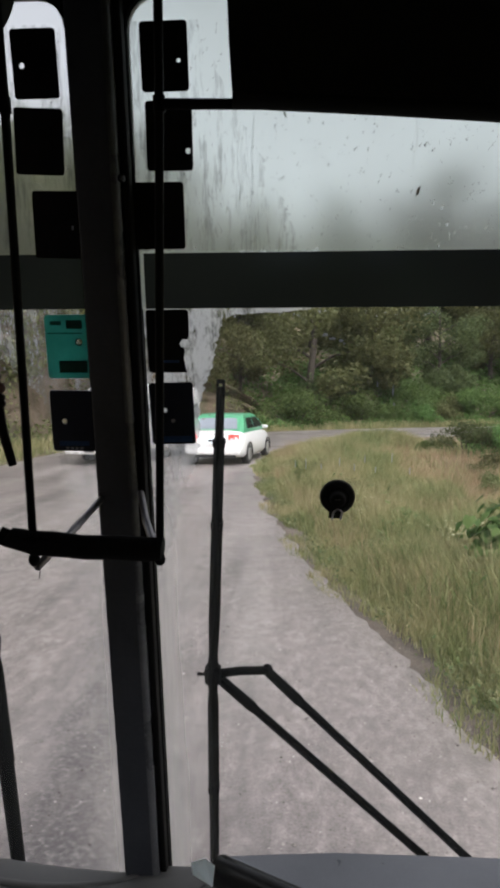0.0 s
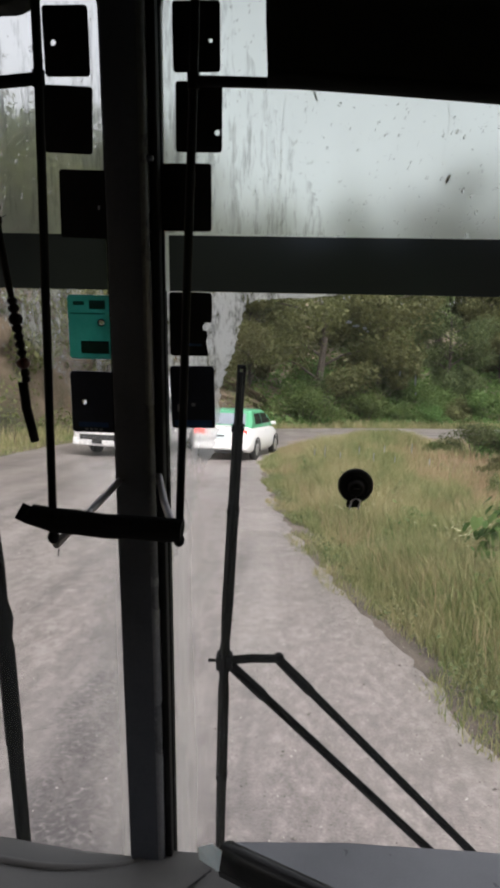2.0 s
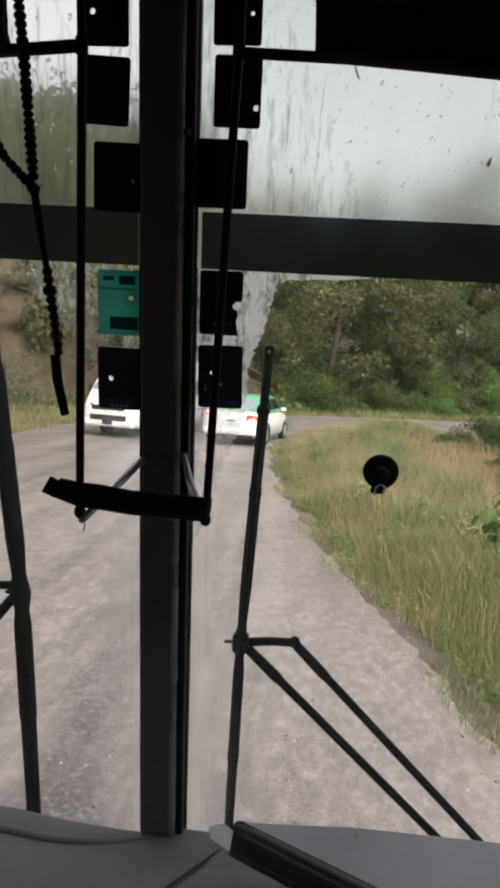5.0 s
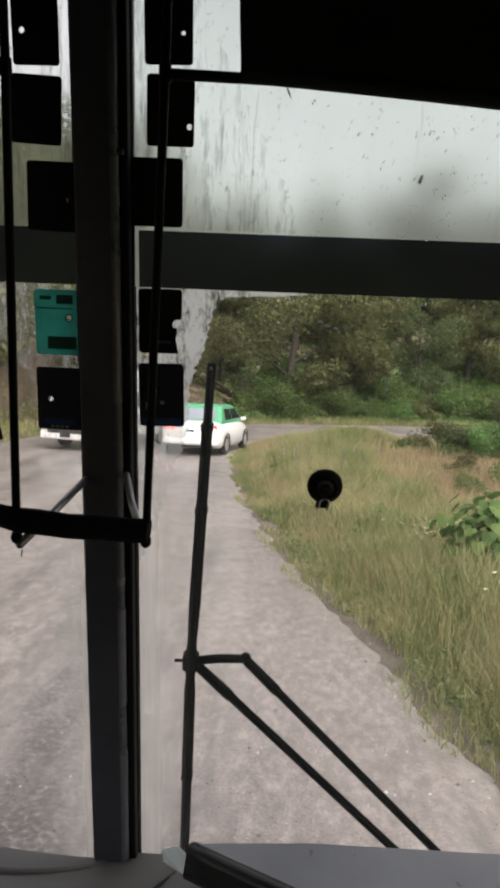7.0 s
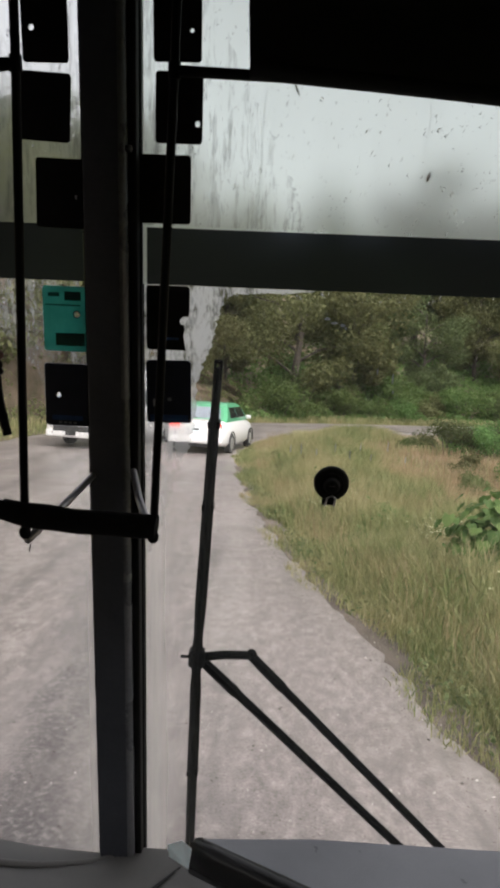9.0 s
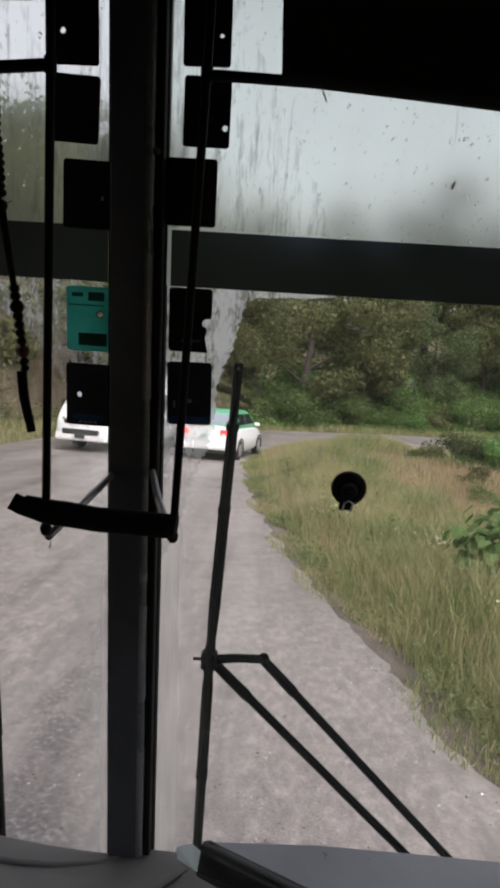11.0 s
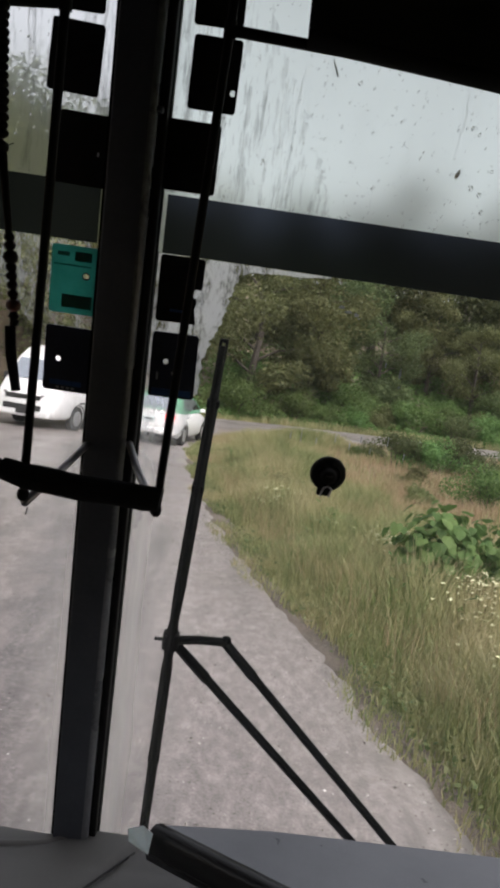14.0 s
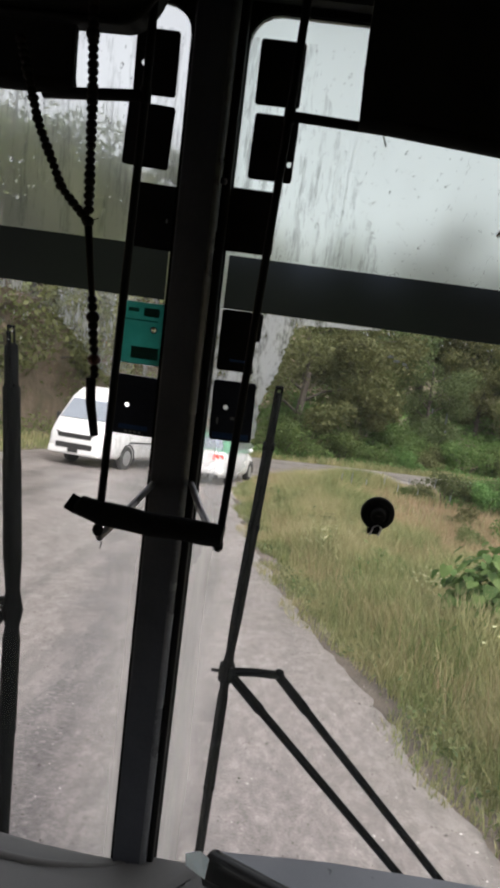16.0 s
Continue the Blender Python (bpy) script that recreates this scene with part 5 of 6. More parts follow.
def earth_cutting():
    """The raw brown bank on the outer side of the road."""
    lo, hi = int(np.argmin(np.abs(MID[:, 1] - 6))), int(np.argmin(np.abs(MID[:, 1] - 36.8)))
    idx = np.arange(lo, hi + 1)
    ts = np.linspace(0, 1, 30)
    rows_ = []
    for t in ts:
        wob = np.array([noise.noise(Vector((0.5 * i, 6 * t, 0.0))) for i in idx]) * 0.9 + np.array([noise.noise(Vector((1.7 * i, 15 * t, 4.0))) for i in idx]) * 0.55 + np.array([noise.noise(Vector((3.3 * i, 31 * t, 9.0))) for i in idx]) * 0.25
        o = ROAD_HALF + 2.6 + 2.1 * t ** 0.8 + wob * (0.3 + t)
        crest = 6.1 + 0.7 * np.sin(idx * 0.21) + 0.4 * np.sin(idx * 0.5)
        fade = np.clip(np.minimum((idx - lo) / 8, (hi - idx) / 8), 0.02, 1) ** 0.8
        xy = MID[idx] - SIDE[idx] * o[:, None]
        rows_.append(np.column_stack([xy, -0.15 + t * crest * fade]))
    n = len(idx)
    # a back face gives the bank its thickness
    rows_.append(rows_[-1] + np.column_stack([-SIDE[idx] * 3.0, np.full(n, -0.2)]))
    rows_.append(rows_[0] + np.column_stack([-SIDE[idx] * 6.5, np.full(n, -0.3)]))
    vs = np.concatenate(rows_)
    k = np.arange(n - 1)
    fs = np.concatenate([np.stack([a * n + k, a * n + k + 1, (a + 1) * n + k + 1, (a + 1) * n + k], 1) for a in range(len(rows_) - 1)])
    ob = arrays("earth_bank", vs, fs, cutting, None, "raw brown earth bank cut along the road")
    ob.data.shade_smooth()
    tagged(ob, "", "bank", "", "structure")


earth_cutting()


def bank_plants():
    """Tufts and creepers that hang on the raw bank."""
    rng = np.random.default_rng(44)
    lo, hi = int(np.argmin(np.abs(MID[:, 1] - 10))), int(np.argmin(np.abs(MID[:, 1] - 36.8)))
    n, tufts = 9000, 170
    s, t = rng.integers(lo, hi, tufts), rng.uniform(0.0, 1.05, tufts) ** 1.3
    which = rng.integers(0, tufts, n)
    o = ROAD_HALF + 2.4 + 2.1 * t ** 0.8
    base = np.column_stack([MID[s] - SIDE[s] * o[:, None], t * 6.1 * np.clip(np.minimum((s - lo + 4) / 8, (hi - s) / 8), 0.02, 1) ** 0.8])
    p = base[which] + rng.normal(0, 1, (n, 3)) * (0.28, 0.45, 0.22)
    nrm = rng.normal(size=(n, 3))
    nrm /= np.linalg.norm(nrm, axis=1)[:, None]
    a = np.cross(nrm, rng.normal(size=(n, 3)))
    a /= np.linalg.norm(a, axis=1)[:, None]
    q = (0.085 * rng.uniform(0.5, 1.5, n))[:, None]
    d = np.cross(nrm, a)
    vs = np.stack([p - a * q, p - d * 0.5 * q, p + a * q, p + d * 0.5 * q], 1).reshape(-1, 3)
    k = 4 * np.arange(n)
    ob = arrays("bank_creepers", vs, np.stack([k, k + 1, k + 2, k + 3], 1), leaf_olive, None, "olive tufts and creepers hanging on the earth bank")
    tagged(ob, "", "creepers", "", "stuff")


bank_plants()


# ---------------------------------------------------------------- trees and bushes
def leaf_cloud(centres, radii, count, size, seed, flat=0.8):
    """Leaf sprays thrown over lumps, thicker outside than within."""
    rng = np.random.default_rng(seed)
    c = rng.integers(0, len(centres), count)
    d = rng.normal(size=(count, 3))
    d /= np.linalg.norm(d, axis=1)[:, None]
    r = np.array(radii)[c] * rng.uniform(0.55, 1.08, count)
    p = np.array(centres)[c] + d * r[:, None] * (1, 1, flat)
    nrm = d + rng.normal(0, 0.6, (count, 3))
    nrm /= np.linalg.norm(nrm, axis=1)[:, None]
    a = np.cross(nrm, rng.normal(size=(count, 3)))
    a /= np.linalg.norm(a, axis=1)[:, None]
    b = np.cross(nrm, a)
    s = (size * rng.uniform(0.5, 1.4, count))[:, None]
    vs = np.stack([p - a * s, p - b * 0.45 * s, p + a * s, p + b * 0.45 * s], 1).reshape(-1, 3)
    k = 4 * np.arange(count)
    return vs, np.stack([k, k + 1, k + 2, k + 3], 1)


def tree(label, tall, spread_, trunk_r, leaf, count, size, seed, bare=0.28):
    rng = random.Random(seed)
    t = thing("tree", label, "tree", pose(0, 0, 0), "roadside trees")
    bm = tube([(0, 0, -0.3), (0.05, 0.02, tall * 0.2), (rng.uniform(-0.3, 0.3), rng.uniform(-0.3, 0.3), tall * 0.5), (rng.uniform(-0.4, 0.4), rng.uniform(-0.4, 0.4), tall * 0.86)], [trunk_r * 1.3, trunk_r, trunk_r * 0.7, trunk_r * 0.2], 8)
    centres, radii = [], []
    for k in range(11):
        h = tall * (bare + (0.95 - bare) * (k + 0.5) / 11)
        w = spread_ * (0.55 + 0.45 * math.sin(math.pi * (k + 1.2) / 12.5))
        a = k * 2.4 + rng.uniform(-0.5, 0.5)
        q = rng.uniform(0.45, 0.85) * w
        tip = (q * math.cos(a), q * math.sin(a), h)
        tube([(0, 0, h - 0.28 * q - 0.4), (tip[0] * 0.5, tip[1] * 0.5, h - 0.12 * q), tip], [trunk_r * 0.42, trunk_r * 0.28, trunk_r * 0.08], 6, bm)
        for _ in range(3):
            centres.append((tip[0] + rng.uniform(-0.3, 0.3) * w, tip[1] + rng.uniform(-0.3, 0.3) * w, h + rng.uniform(-0.06, 0.06) * tall))
            radii.append(rng.uniform(0.26, 0.46) * w)
    part("trunk", bm, bark, t, "grey-brown trunk and limbs")
    vs, fs = leaf_cloud(centres, radii, count, size, seed)
    arrays("crown", vs, fs, leaf, t, "loose leafy crown")
    return t


def bush(label, tall, spread_, leaf, count, size, seed):
    rng = random.Random(seed)
    t = thing("bush", label, "bush", pose(0, 0, 0), "roadside bushes")
    bm = bmesh.new()
    centres, radii = [], []
    for k in range(9):
        a, q = rng.uniform(0, math.tau), spread_ * rng.uniform(0.1, 0.75)
        h = tall * rng.uniform(0.35, 0.8) * (1.1 - 0.5 * q / spread_)
        tip = (q * math.cos(a), q * math.sin(a), h)
        tube([(0.1 * math.cos(a), 0.1 * math.sin(a), -0.15), (tip[0] * 0.5, tip[1] * 0.5, h * 0.6), tip], [0.04, 0.025, 0.008], 5, bm)
        centres.append(tip)
        radii.append(rng.uniform(0.28, 0.42) * min(spread_, tall))
    part("stems", bm, bark, t, "thin brown stems")
    vs, fs = leaf_cloud(centres, radii, count, size, seed)
    vs[:, 2] = np.maximum(vs[:, 2], 0.02)
    arrays("foliage", vs, fs, leaf, t, "dense small leaves")
    return t


def plant(model, x, y, turn, size, first):
    m = pose(x, y, float(height(x, y)) - 0.05, 0, 0, turn) @ Matrix.Diagonal((size, size, size, 1))
    if first:
        model.matrix_basis = m
        return model
    ob = copy_thing(model, pose(0, 0, 0))
    ob.matrix_basis = m
    return ob


TREES = [
    tree("tall dark green roadside tree with an uneven crown", 11.0, 4.2, 0.22, leaf_dark, 13500, 0.145, 1),
    tree("olive-green broad tree with drooping outer sprays", 9.5, 4.4, 0.24, leaf_olive, 13500, 0.135, 2, 0.12),
    tree("slender mid-green tree with a thin crown", 12.0, 3.2, 0.17, leaf_dark, 10500, 0.14, 3, 0.35),
    tree("dull green tree with pale leaf tips", 10.0, 4.0, 0.20, leaf_olive, 12500, 0.14, 4, 0.2),
    tree("slender nearly bare tree with thin forked limbs", 9.0, 2.4, 0.09, leaf_olive, 420, 0.10, 9, 0.4),
]
BUSHES = [
    bush("fresh green spreading roadside bush", 2.2, 2.0, leaf_fresh, 4200, 0.075, 5),
    bush("dark green dense roadside bush", 2.6, 2.2, leaf_dark, 4200, 0.075, 6),
    bush("olive weedy roadside bush", 1.5, 1.5, leaf_olive, 2400, 0.08, 7),
]


def woods():
    rng = random.Random(77)
    used_t, used_b = set(), set()
    lo = int(np.argmin(np.abs(MID[:, 1] - 22)))
    hi = int(np.argmin(np.abs(MID[:, 0] - 62)))
    span = hi - lo
    # rows of trees behind the outer side of the bend, the nearest lower
    for row_off, many, scale in ((8, 15, 0.62), (12.5, 16, 0.85), (19, 16, 1.32)):
        for k in range(many):
            i = lo + int(span * (k + rng.uniform(0.1, 0.9)) / many)
            o = ROAD_HALF + row_off + rng.uniform(-2, 2)
            p = MID[i] - SIDE[i] * o
            kind = rng.choice((0, 0, 1, 2, 3))
            plant(TREES[kind], float(p[0]), float(p[1]), rng.uniform(0, 360), scale * (rng.uniform(0.8, 1.15) if row_off < 20 else rng.uniform(0.93, 1.06)), kind not in used_t)
            used_t.add(kind)
    # bushes at the foot of the woods
    for row_off, many in ((2.7, 30), (4.4, 26), (6.8, 22)):
        for k in range(many):
            i = lo + 20 + int((span - 20) * (k + rng.uniform(0, 1)) / many)
            p = MID[i] - SIDE[i] * (ROAD_HALF + row_off + rng.uniform(-0.6, 0.8))
            kind = rng.choice((0, 0, 0, 1, 2)) if row_off < 6 else rng.choice((0, 0, 0, 1))
            plant(BUSHES[kind], float(p[0]), float(p[1]), rng.uniform(0, 360), rng.uniform(0.7, 1.3), kind not in used_b)
            used_b.add(kind)
    # thin trees on the cutting, bushes at its foot
    for k in range(9):
        i = int(np.argmin(np.abs(MID[:, 1] - (9 + 2.4 * k))))
        p = MID[i] - SIDE[i] * (ROAD_HALF + 7.5 + rng.uniform(-0.8, 2.5))
        plant(TREES[2], float(p[0]), float(p[1]), rng.uniform(0, 360), rng.uniform(0.5, 0.75), False)
    bare = ((-9.2, 33.0), (-10.6, 36.5), (-12.4, 34.5), (-8.4, 38.0), (-11.4, 40.0), (-13.8, 36.0), (-12.2, 28.0), (-11.6, 23.0), (-9.6, 41.5), (-15.0, 39.0))
    for k, (x_, y_) in enumerate(bare):
        plant(TREES[4], x_, y_, rng.uniform(0, 360), rng.uniform(1.15, 1.6), k == 0)
    for x_, y_, kind, size in ((-9.0, 45.0, 0, 0.95), (-12.5, 47.0, 2, 1.15), (-16.0, 44.0, 0, 1.05), (-7.0, 50.0, 3, 1.1), (-18.5, 49.0, 1, 1.3), (-13.0, 54.0, 0, 1.4), (-11.5, 31.0, 1, 1.15), (-14.5, 33.5, 0, 1.3), (-10.5, 37.0, 3, 1.25), (-21.0, 43.0, 2, 1.2)):
        plant(TREES[kind], x_, y_, rng.uniform(0, 360), size, False)
    for k in range(5):
        i = int(np.argmin(np.abs(MID[:, 1] - (8 + 5 * k))))
        p = MID[i] - SIDE[i] * (ROAD_HALF + 3.4 + rng.uniform(-0.4, 0.5))
        plant(BUSHES[rng.choice((0, 2))], float(p[0]), float(p[1]), rng.uniform(0, 360), rng.uniform(0.35, 0.6), False)
    # hedge across the field, before the returning road, bushes in the dip
    for k in range(15):
        x_ = 4.6 + 1.2 * k + rng.uniform(-0.3, 0.3)
        plant(BUSHES[rng.choice((0, 0, 1, 1, 2))], x_, 28.6 - 0.22 * k + rng.uniform(-0.8, 0.8), rng.uniform(0, 360), rng.uniform(0.28, 0.5), False)
    for x_, y_, kind, size in ((4.2, 15.5, 2, 0.45), (6.4, 17.5, 0, 0.55), (7.6, 18.4, 1, 0.6), (8.8, 20.0, 0, 0.7), (5.4, 20.5, 2, 0.5), (9.8, 17.0, 1, 0.62), (3.3, 10.5, 2, 0.33), (0.9, 22.0, 2, 0.4), (6.0, 26.6, 1, 0.62), (7.3, 26.2, 0, 0.66), (8.7, 26.9, 1, 0.72), (10.3, 26.4, 1, 0.70), (11.8, 27.0, 0, 0.74), (13.4, 26.8, 1, 0.78)):
        plant(BUSHES[kind], x_, y_, rng.uniform(0, 360), size, False)
    # low weedy clumps in the verge
    for up, out, kind, size in ((5.6, 1.5, 2, 0.26), (7.4, 0.9, 2, 0.28), (9.0, 1.8, 0, 0.22), (10.2, 1.0, 2, 0.34), (12.4, 1.6, 2, 0.36), (13.6, 0.8, 0, 0.22), (15.5, 1.4, 2, 0.42), (17.5, 1.0, 2, 0.36), (6.6, 2.6, 2, 0.34), (8.2, 3.2, 0, 0.30)):
        i = int(np.argmin(np.abs(MID[:, 1] - up)))
        p = MID[i] + SIDE[i] * (ROAD_HALF + out)
        plant(BUSHES[kind], float(p[0]), float(p[1]), rng.uniform(0, 360), size, False)
    # a broad pale willow and its neighbours inside the bend
    for x_, y_, kind, size in ((0.6, 46.5, 1, 1.0), (4.5, 48.0, 3, 0.95)):
        plant(TREES[kind], x_, y_, rng.uniform(0, 360), size, False)


woods()


def wooded_hill():
    """Crowns past counting on the rising ground behind the roadside trees."""
    rng = np.random.default_rng(63)
    lo, hi = int(np.argmin(np.abs(MID[:, 1] - 12))), int(np.argmin(np.abs(MID[:, 0] - 75)))
    n = 900
    s = rng.integers(lo, hi, n)
    off = 24 + 62 * rng.random(n) ** 0.9
    base = MID[s] - SIDE[s] * (ROAD_HALF + off)[:, None] + rng.normal(0, 2.0, (n, 2))
    wide = rng.uniform(1.8, 3.6, n)
    top = rng.uniform(4.0, 9.5, n)
    ground = height(base[:, 0], base[:, 1])
    for name, mat, words, pick in (("far_woods", leaf_dark, "dark green woods covering the hillside", np.arange(n) % 5 < 3), ("far_woods", leaf_olive, "olive-green woods covering the hillside", np.arange(n) % 5 >= 3)):
        ids = np.flatnonzero(pick)
        many = 62000 * len(ids) // n
        c = ids[rng.integers(0, len(ids), many)]
        d = rng.normal(size=(many, 3))
        d /= np.linalg.norm(d, axis=1)[:, None]
        r = wide[c] * rng.uniform(0.5, 1.1, many)
        p = np.column_stack([base[c], ground[c] + top[c] * 0.55]) + d * np.column_stack([r, r, top[c] * 0.5 * rng.uniform(0.6, 1.05, many)])
        nrm = d + rng.normal(0, 0.5, (many, 3))
        nrm /= np.linalg.norm(nrm, axis=1)[:, None]
        a = np.cross(nrm, rng.normal(size=(many, 3)))
        a /= np.linalg.norm(a, axis=1)[:, None]
        q = (0.30 * rng.uniform(0.5, 1.4, many))[:, None]
        b = np.cross(nrm, a)
        vs = np.stack([p - a * q, p - b * 0.6 * q, p + a * q, p + b * 0.6 * q], 1).reshape(-1, 3)
        k = 4 * np.arange(many)
        tagged(arrays(name, vs, np.stack([k, k + 1, k + 2, k + 3], 1), mat, None, words), "", "woods", "", "stuff")


wooded_hill()


def undergrowth():
    """Low leaves that cover the bank beyond the bend and the wood's floor."""
    rng = np.random.default_rng(91)
    lo, hi = int(np.argmin(np.abs(MID[:, 1] - 33))), int(np.argmin(np.abs(MID[:, 0] - 60)))
    n = 60000
    s = rng.integers(lo, hi, n)
    off = 1.6 + 22 * rng.random(n) ** 1.4
    p = MID[s] - SIDE[s] * (ROAD_HALF + off)[:, None] + DIR[s] * rng.uniform(0, 0.8, (n, 1))
    z = height(p[:, 0], p[:, 1]) + rng.uniform(0, 1, n) ** 1.5 * (0.25 + 0.9 * clumpy(0.6 * p[:, 0], 0.6 * p[:, 1])) * np.clip(off / 3, 0.2, 1)
    c = np.column_stack([p, z])
    nrm = rng.normal(size=(n, 3)) + (0, -0.6, 1.0)
    nrm /= np.linalg.norm(nrm, axis=1)[:, None]
    a = np.cross(nrm, rng.normal(size=(n, 3)))
    a /= np.linalg.norm(a, axis=1)[:, None]
    b = np.cross(nrm, a)
    q = (0.13 * rng.uniform(0.5, 1.5, n))[:, None]
    vs = np.stack([c - a * q, c - b * 0.6 * q, c + a * q, c + b * 0.6 * q], 1).reshape(-1, 3)
    k = 4 * np.arange(n)
    ob = arrays("undergrowth", vs, np.stack([k, k + 1, k + 2, k + 3], 1), leaf_fresh, None, "low green undergrowth on the bank below the trees")
    tagged(ob, "", "undergrowth", "", "stuff")


undergrowth()


flower_paint = worn("pale_yellow_petals", (0.55, 0.55, 0.32), (0.72, 0.72, 0.46), 40, 0.8)


def weed(x, y, tall, seed, flowers=False):
    """A leafy weed: a stalk with paired leaves and a pale flower head."""
    rng = random.Random(seed)
    w = thing("weed", "tall leafy roadside weed with pale flower heads", "weed", pose(x, y, float(height(x, y)) - 0.03, 0, 0, rng.uniform(0, 360)), "weeds on the verge")
    bm = bmesh.new()
    leaves = bmesh.new()
    for s in range(4):
        a = rng.uniform(0, math.tau)
        top = Vector((0.18 * math.cos(a), 0.18 * math.sin(a), tall * rng.uniform(0.7, 1.0)))
        tube(((0, 0, 0), top * 0.5 + Vector((0, 0, 0.03)), top), [0.006, 0.005, 0.002], 5, bm)
        for k in range(9):
            p = top * ((k + 1) / 9.5)
            d = Vector((math.cos(2.4 * k + a), math.sin(2.4 * k + a), 0.35))
            side = d.cross(Vector((0, 0, 1))).normalized()
            long = rng.uniform(0.07, 0.13)
            leaves.faces.new([leaves.verts.new(q) for q in (p, p + d * long * 0.5 + side * long * 0.22, p + d * long, p + d * long * 0.5 - side * long * 0.22)])
    heads = bmesh.new()
    if flowers:
        for k in range(70):
            p = Vector((rng.gauss(0, 0.17), rng.gauss(0, 0.17), tall * rng.uniform(0.62, 1.12)))
            q = rng.uniform(0.010, 0.022)
            ring = [heads.verts.new(p + Vector((q * math.cos(a), q * math.sin(a), 0.3 * q * math.sin(2 * a + k)))) for a in np.linspace(0, math.tau, 7)[:-1].tolist()]
            heads.faces.new(ring)
            tube((p - Vector((0, 0, 0.10)), p), 0.0018, 4, bm)
        part("flower_heads", heads, flower_paint, w, "pale yellow flower heads")
    part("stalks", bm, leaf_olive, w)
    part("leaves", leaves, leaf_fresh, w)
    return w


for k, (up, out) in enumerate(((4.2, 1.3), (5.2, 1.0), (6.4, 1.7), (7.6, 1.1), (9.2, 0.9), (10.4, 1.6), (4.9, 2.0), (14.5, 0.9), (5.6, 1.8), (5.2, 2.4), (6.4, 2.2), (4.2, 1.9), (6.0, 2.6), (5.0, 1.7), (7.2, 2.0), (4.6, 2.6), (3.4, 1.2), (12.0, 1.3))):
    i_ = int(np.argmin(np.abs(MID[:, 1] - up)))
    x_, y_ = (float(q) for q in MID[i_] + SIDE[i_] * (ROAD_HALF + out))
    weed(x_, y_, 0.75 + 0.25 * math.sin(3 * k), 50 + k, k % 2 == 0)


def broad_shrub(x, y, tall, wide, count, seed):
    """A shrub of large heart-shaped leaves on arching stems."""
    rng = random.Random(seed)
    t = thing("shrub", "fresh green shrub with large heart-shaped leaves on the verge", "shrub", pose(x, y, float(height(x, y)) - 0.05), "broad-leaved shrubs")
    stems, leaves = bmesh.new(), bmesh.new()
    tips = []
    for k in range(11):
        a, q = k * 2.4, wide * math.sqrt((k + 0.4) / 11)
        tip = Vector((q * math.cos(a), q * math.sin(a), tall * rng.uniform(0.6, 1.0) * (1.05 - 0.35 * q / wide)))
        tube(((0.06 * math.cos(a), 0.06 * math.sin(a), -0.05), tip * 0.55 + Vector((0, 0, 0.12 * tall)), tip), [0.014, 0.010, 0.004], 5, stems)
        tips.append(tip)
    for k in range(count):
        tip = tips[k % 11]
        q = rng.uniform(0.3, 1.0)
        p = Vector((tip.x * (0.45 + 0.55 * q), tip.y * (0.45 + 0.55 * q), tip.z * q)) + Vector((rng.gauss(0, 0.11), rng.gauss(0, 0.11), rng.gauss(0.02, 0.07)))
        p.z = max(p.z, 0.06)
        face = Vector((p.x * 1.2 + rng.gauss(0, 0.25), p.y * 1.2 + rng.gauss(0, 0.25), rng.uniform(0.3, 0.9))).normalized()
        down = (Vector((0, 0, -1)) + face * face.z).normalized()
        side = face.cross(down)
        g = rng.uniform(0.045, 0.092)
        ring = [p + down * (g * dv) + side * (g * du) - face * (g * dn) for du, dv, dn in ((0, -0.25, 0), (0.55, -0.55, 0.12), (0.85, -0.05, 0.2), (0.6, 0.7, 0.2), (0, 1.35, 0.35), (-0.6, 0.7, 0.2), (-0.85, -0.05, 0.2), (-0.55, -0.55, 0.12))]
        v = [leaves.verts.new(c) for c in ring]
        for i in range(1, 7):
            leaves.faces.new((v[0], v[i], v[i + 1]))
    part("stems", stems, leaf_olive, t, "thin green stems")
    part("foliage", leaves, leaf_broad, t, "large fresh green leaves")
    return t


broad_shrub(2.15, 6.6, 1.3, 0.46, 640, 5)
broad_shrub(2.95, 6.9, 1.2, 0.46, 520, 6)


# ---------------------------------------------------------------- vehicles
def ring_section(y_, half, low, high, r):
    """One cross-section of a car body with softened corners."""
    return [(-half * 0.90, y_, low), (half * 0.90, y_, low), (half, y_, low + 0.10), (half, y_, (low + high) / 2), (half * 0.985, y_, high - r), (half * 0.93, y_, high - r * 0.3), (half * 0.80, y_, high), (-half * 0.80, y_, high), (-half * 0.93, y_, high - r * 0.3), (-half * 0.985, y_, high - r), (-half, y_, (low + high) / 2), (-half, y_, low + 0.10)]


def wheel(parent, x, y, r, side):
    t = part("wheel", tube(((x - 0.09, y, r), (x - 0.075, y, r), (x + 0.075, y, r), (x + 0.09, y, r)), [r * 0.9, r, r, r * 0.9], 24), tyre_rubber, parent, "tyre")
    part("rim", tube(((x + side * 0.085, y, r), (x + side * 0.098, y, r), (x + side * 0.088, y, r)), [r * 0.66, r * 0.60, r * 0.2], 16), steel_rim, t, "steel wheel rim")
    part("arch", tube([(x + side * 0.100, y + (r + 0.045) * math.cos(a), r + (r + 0.045) * math.sin(a)) for a in np.linspace(-0.2, math.pi + 0.2, 12).tolist()], 0.018, 6), dark_trim, parent, "dark wheel arch")


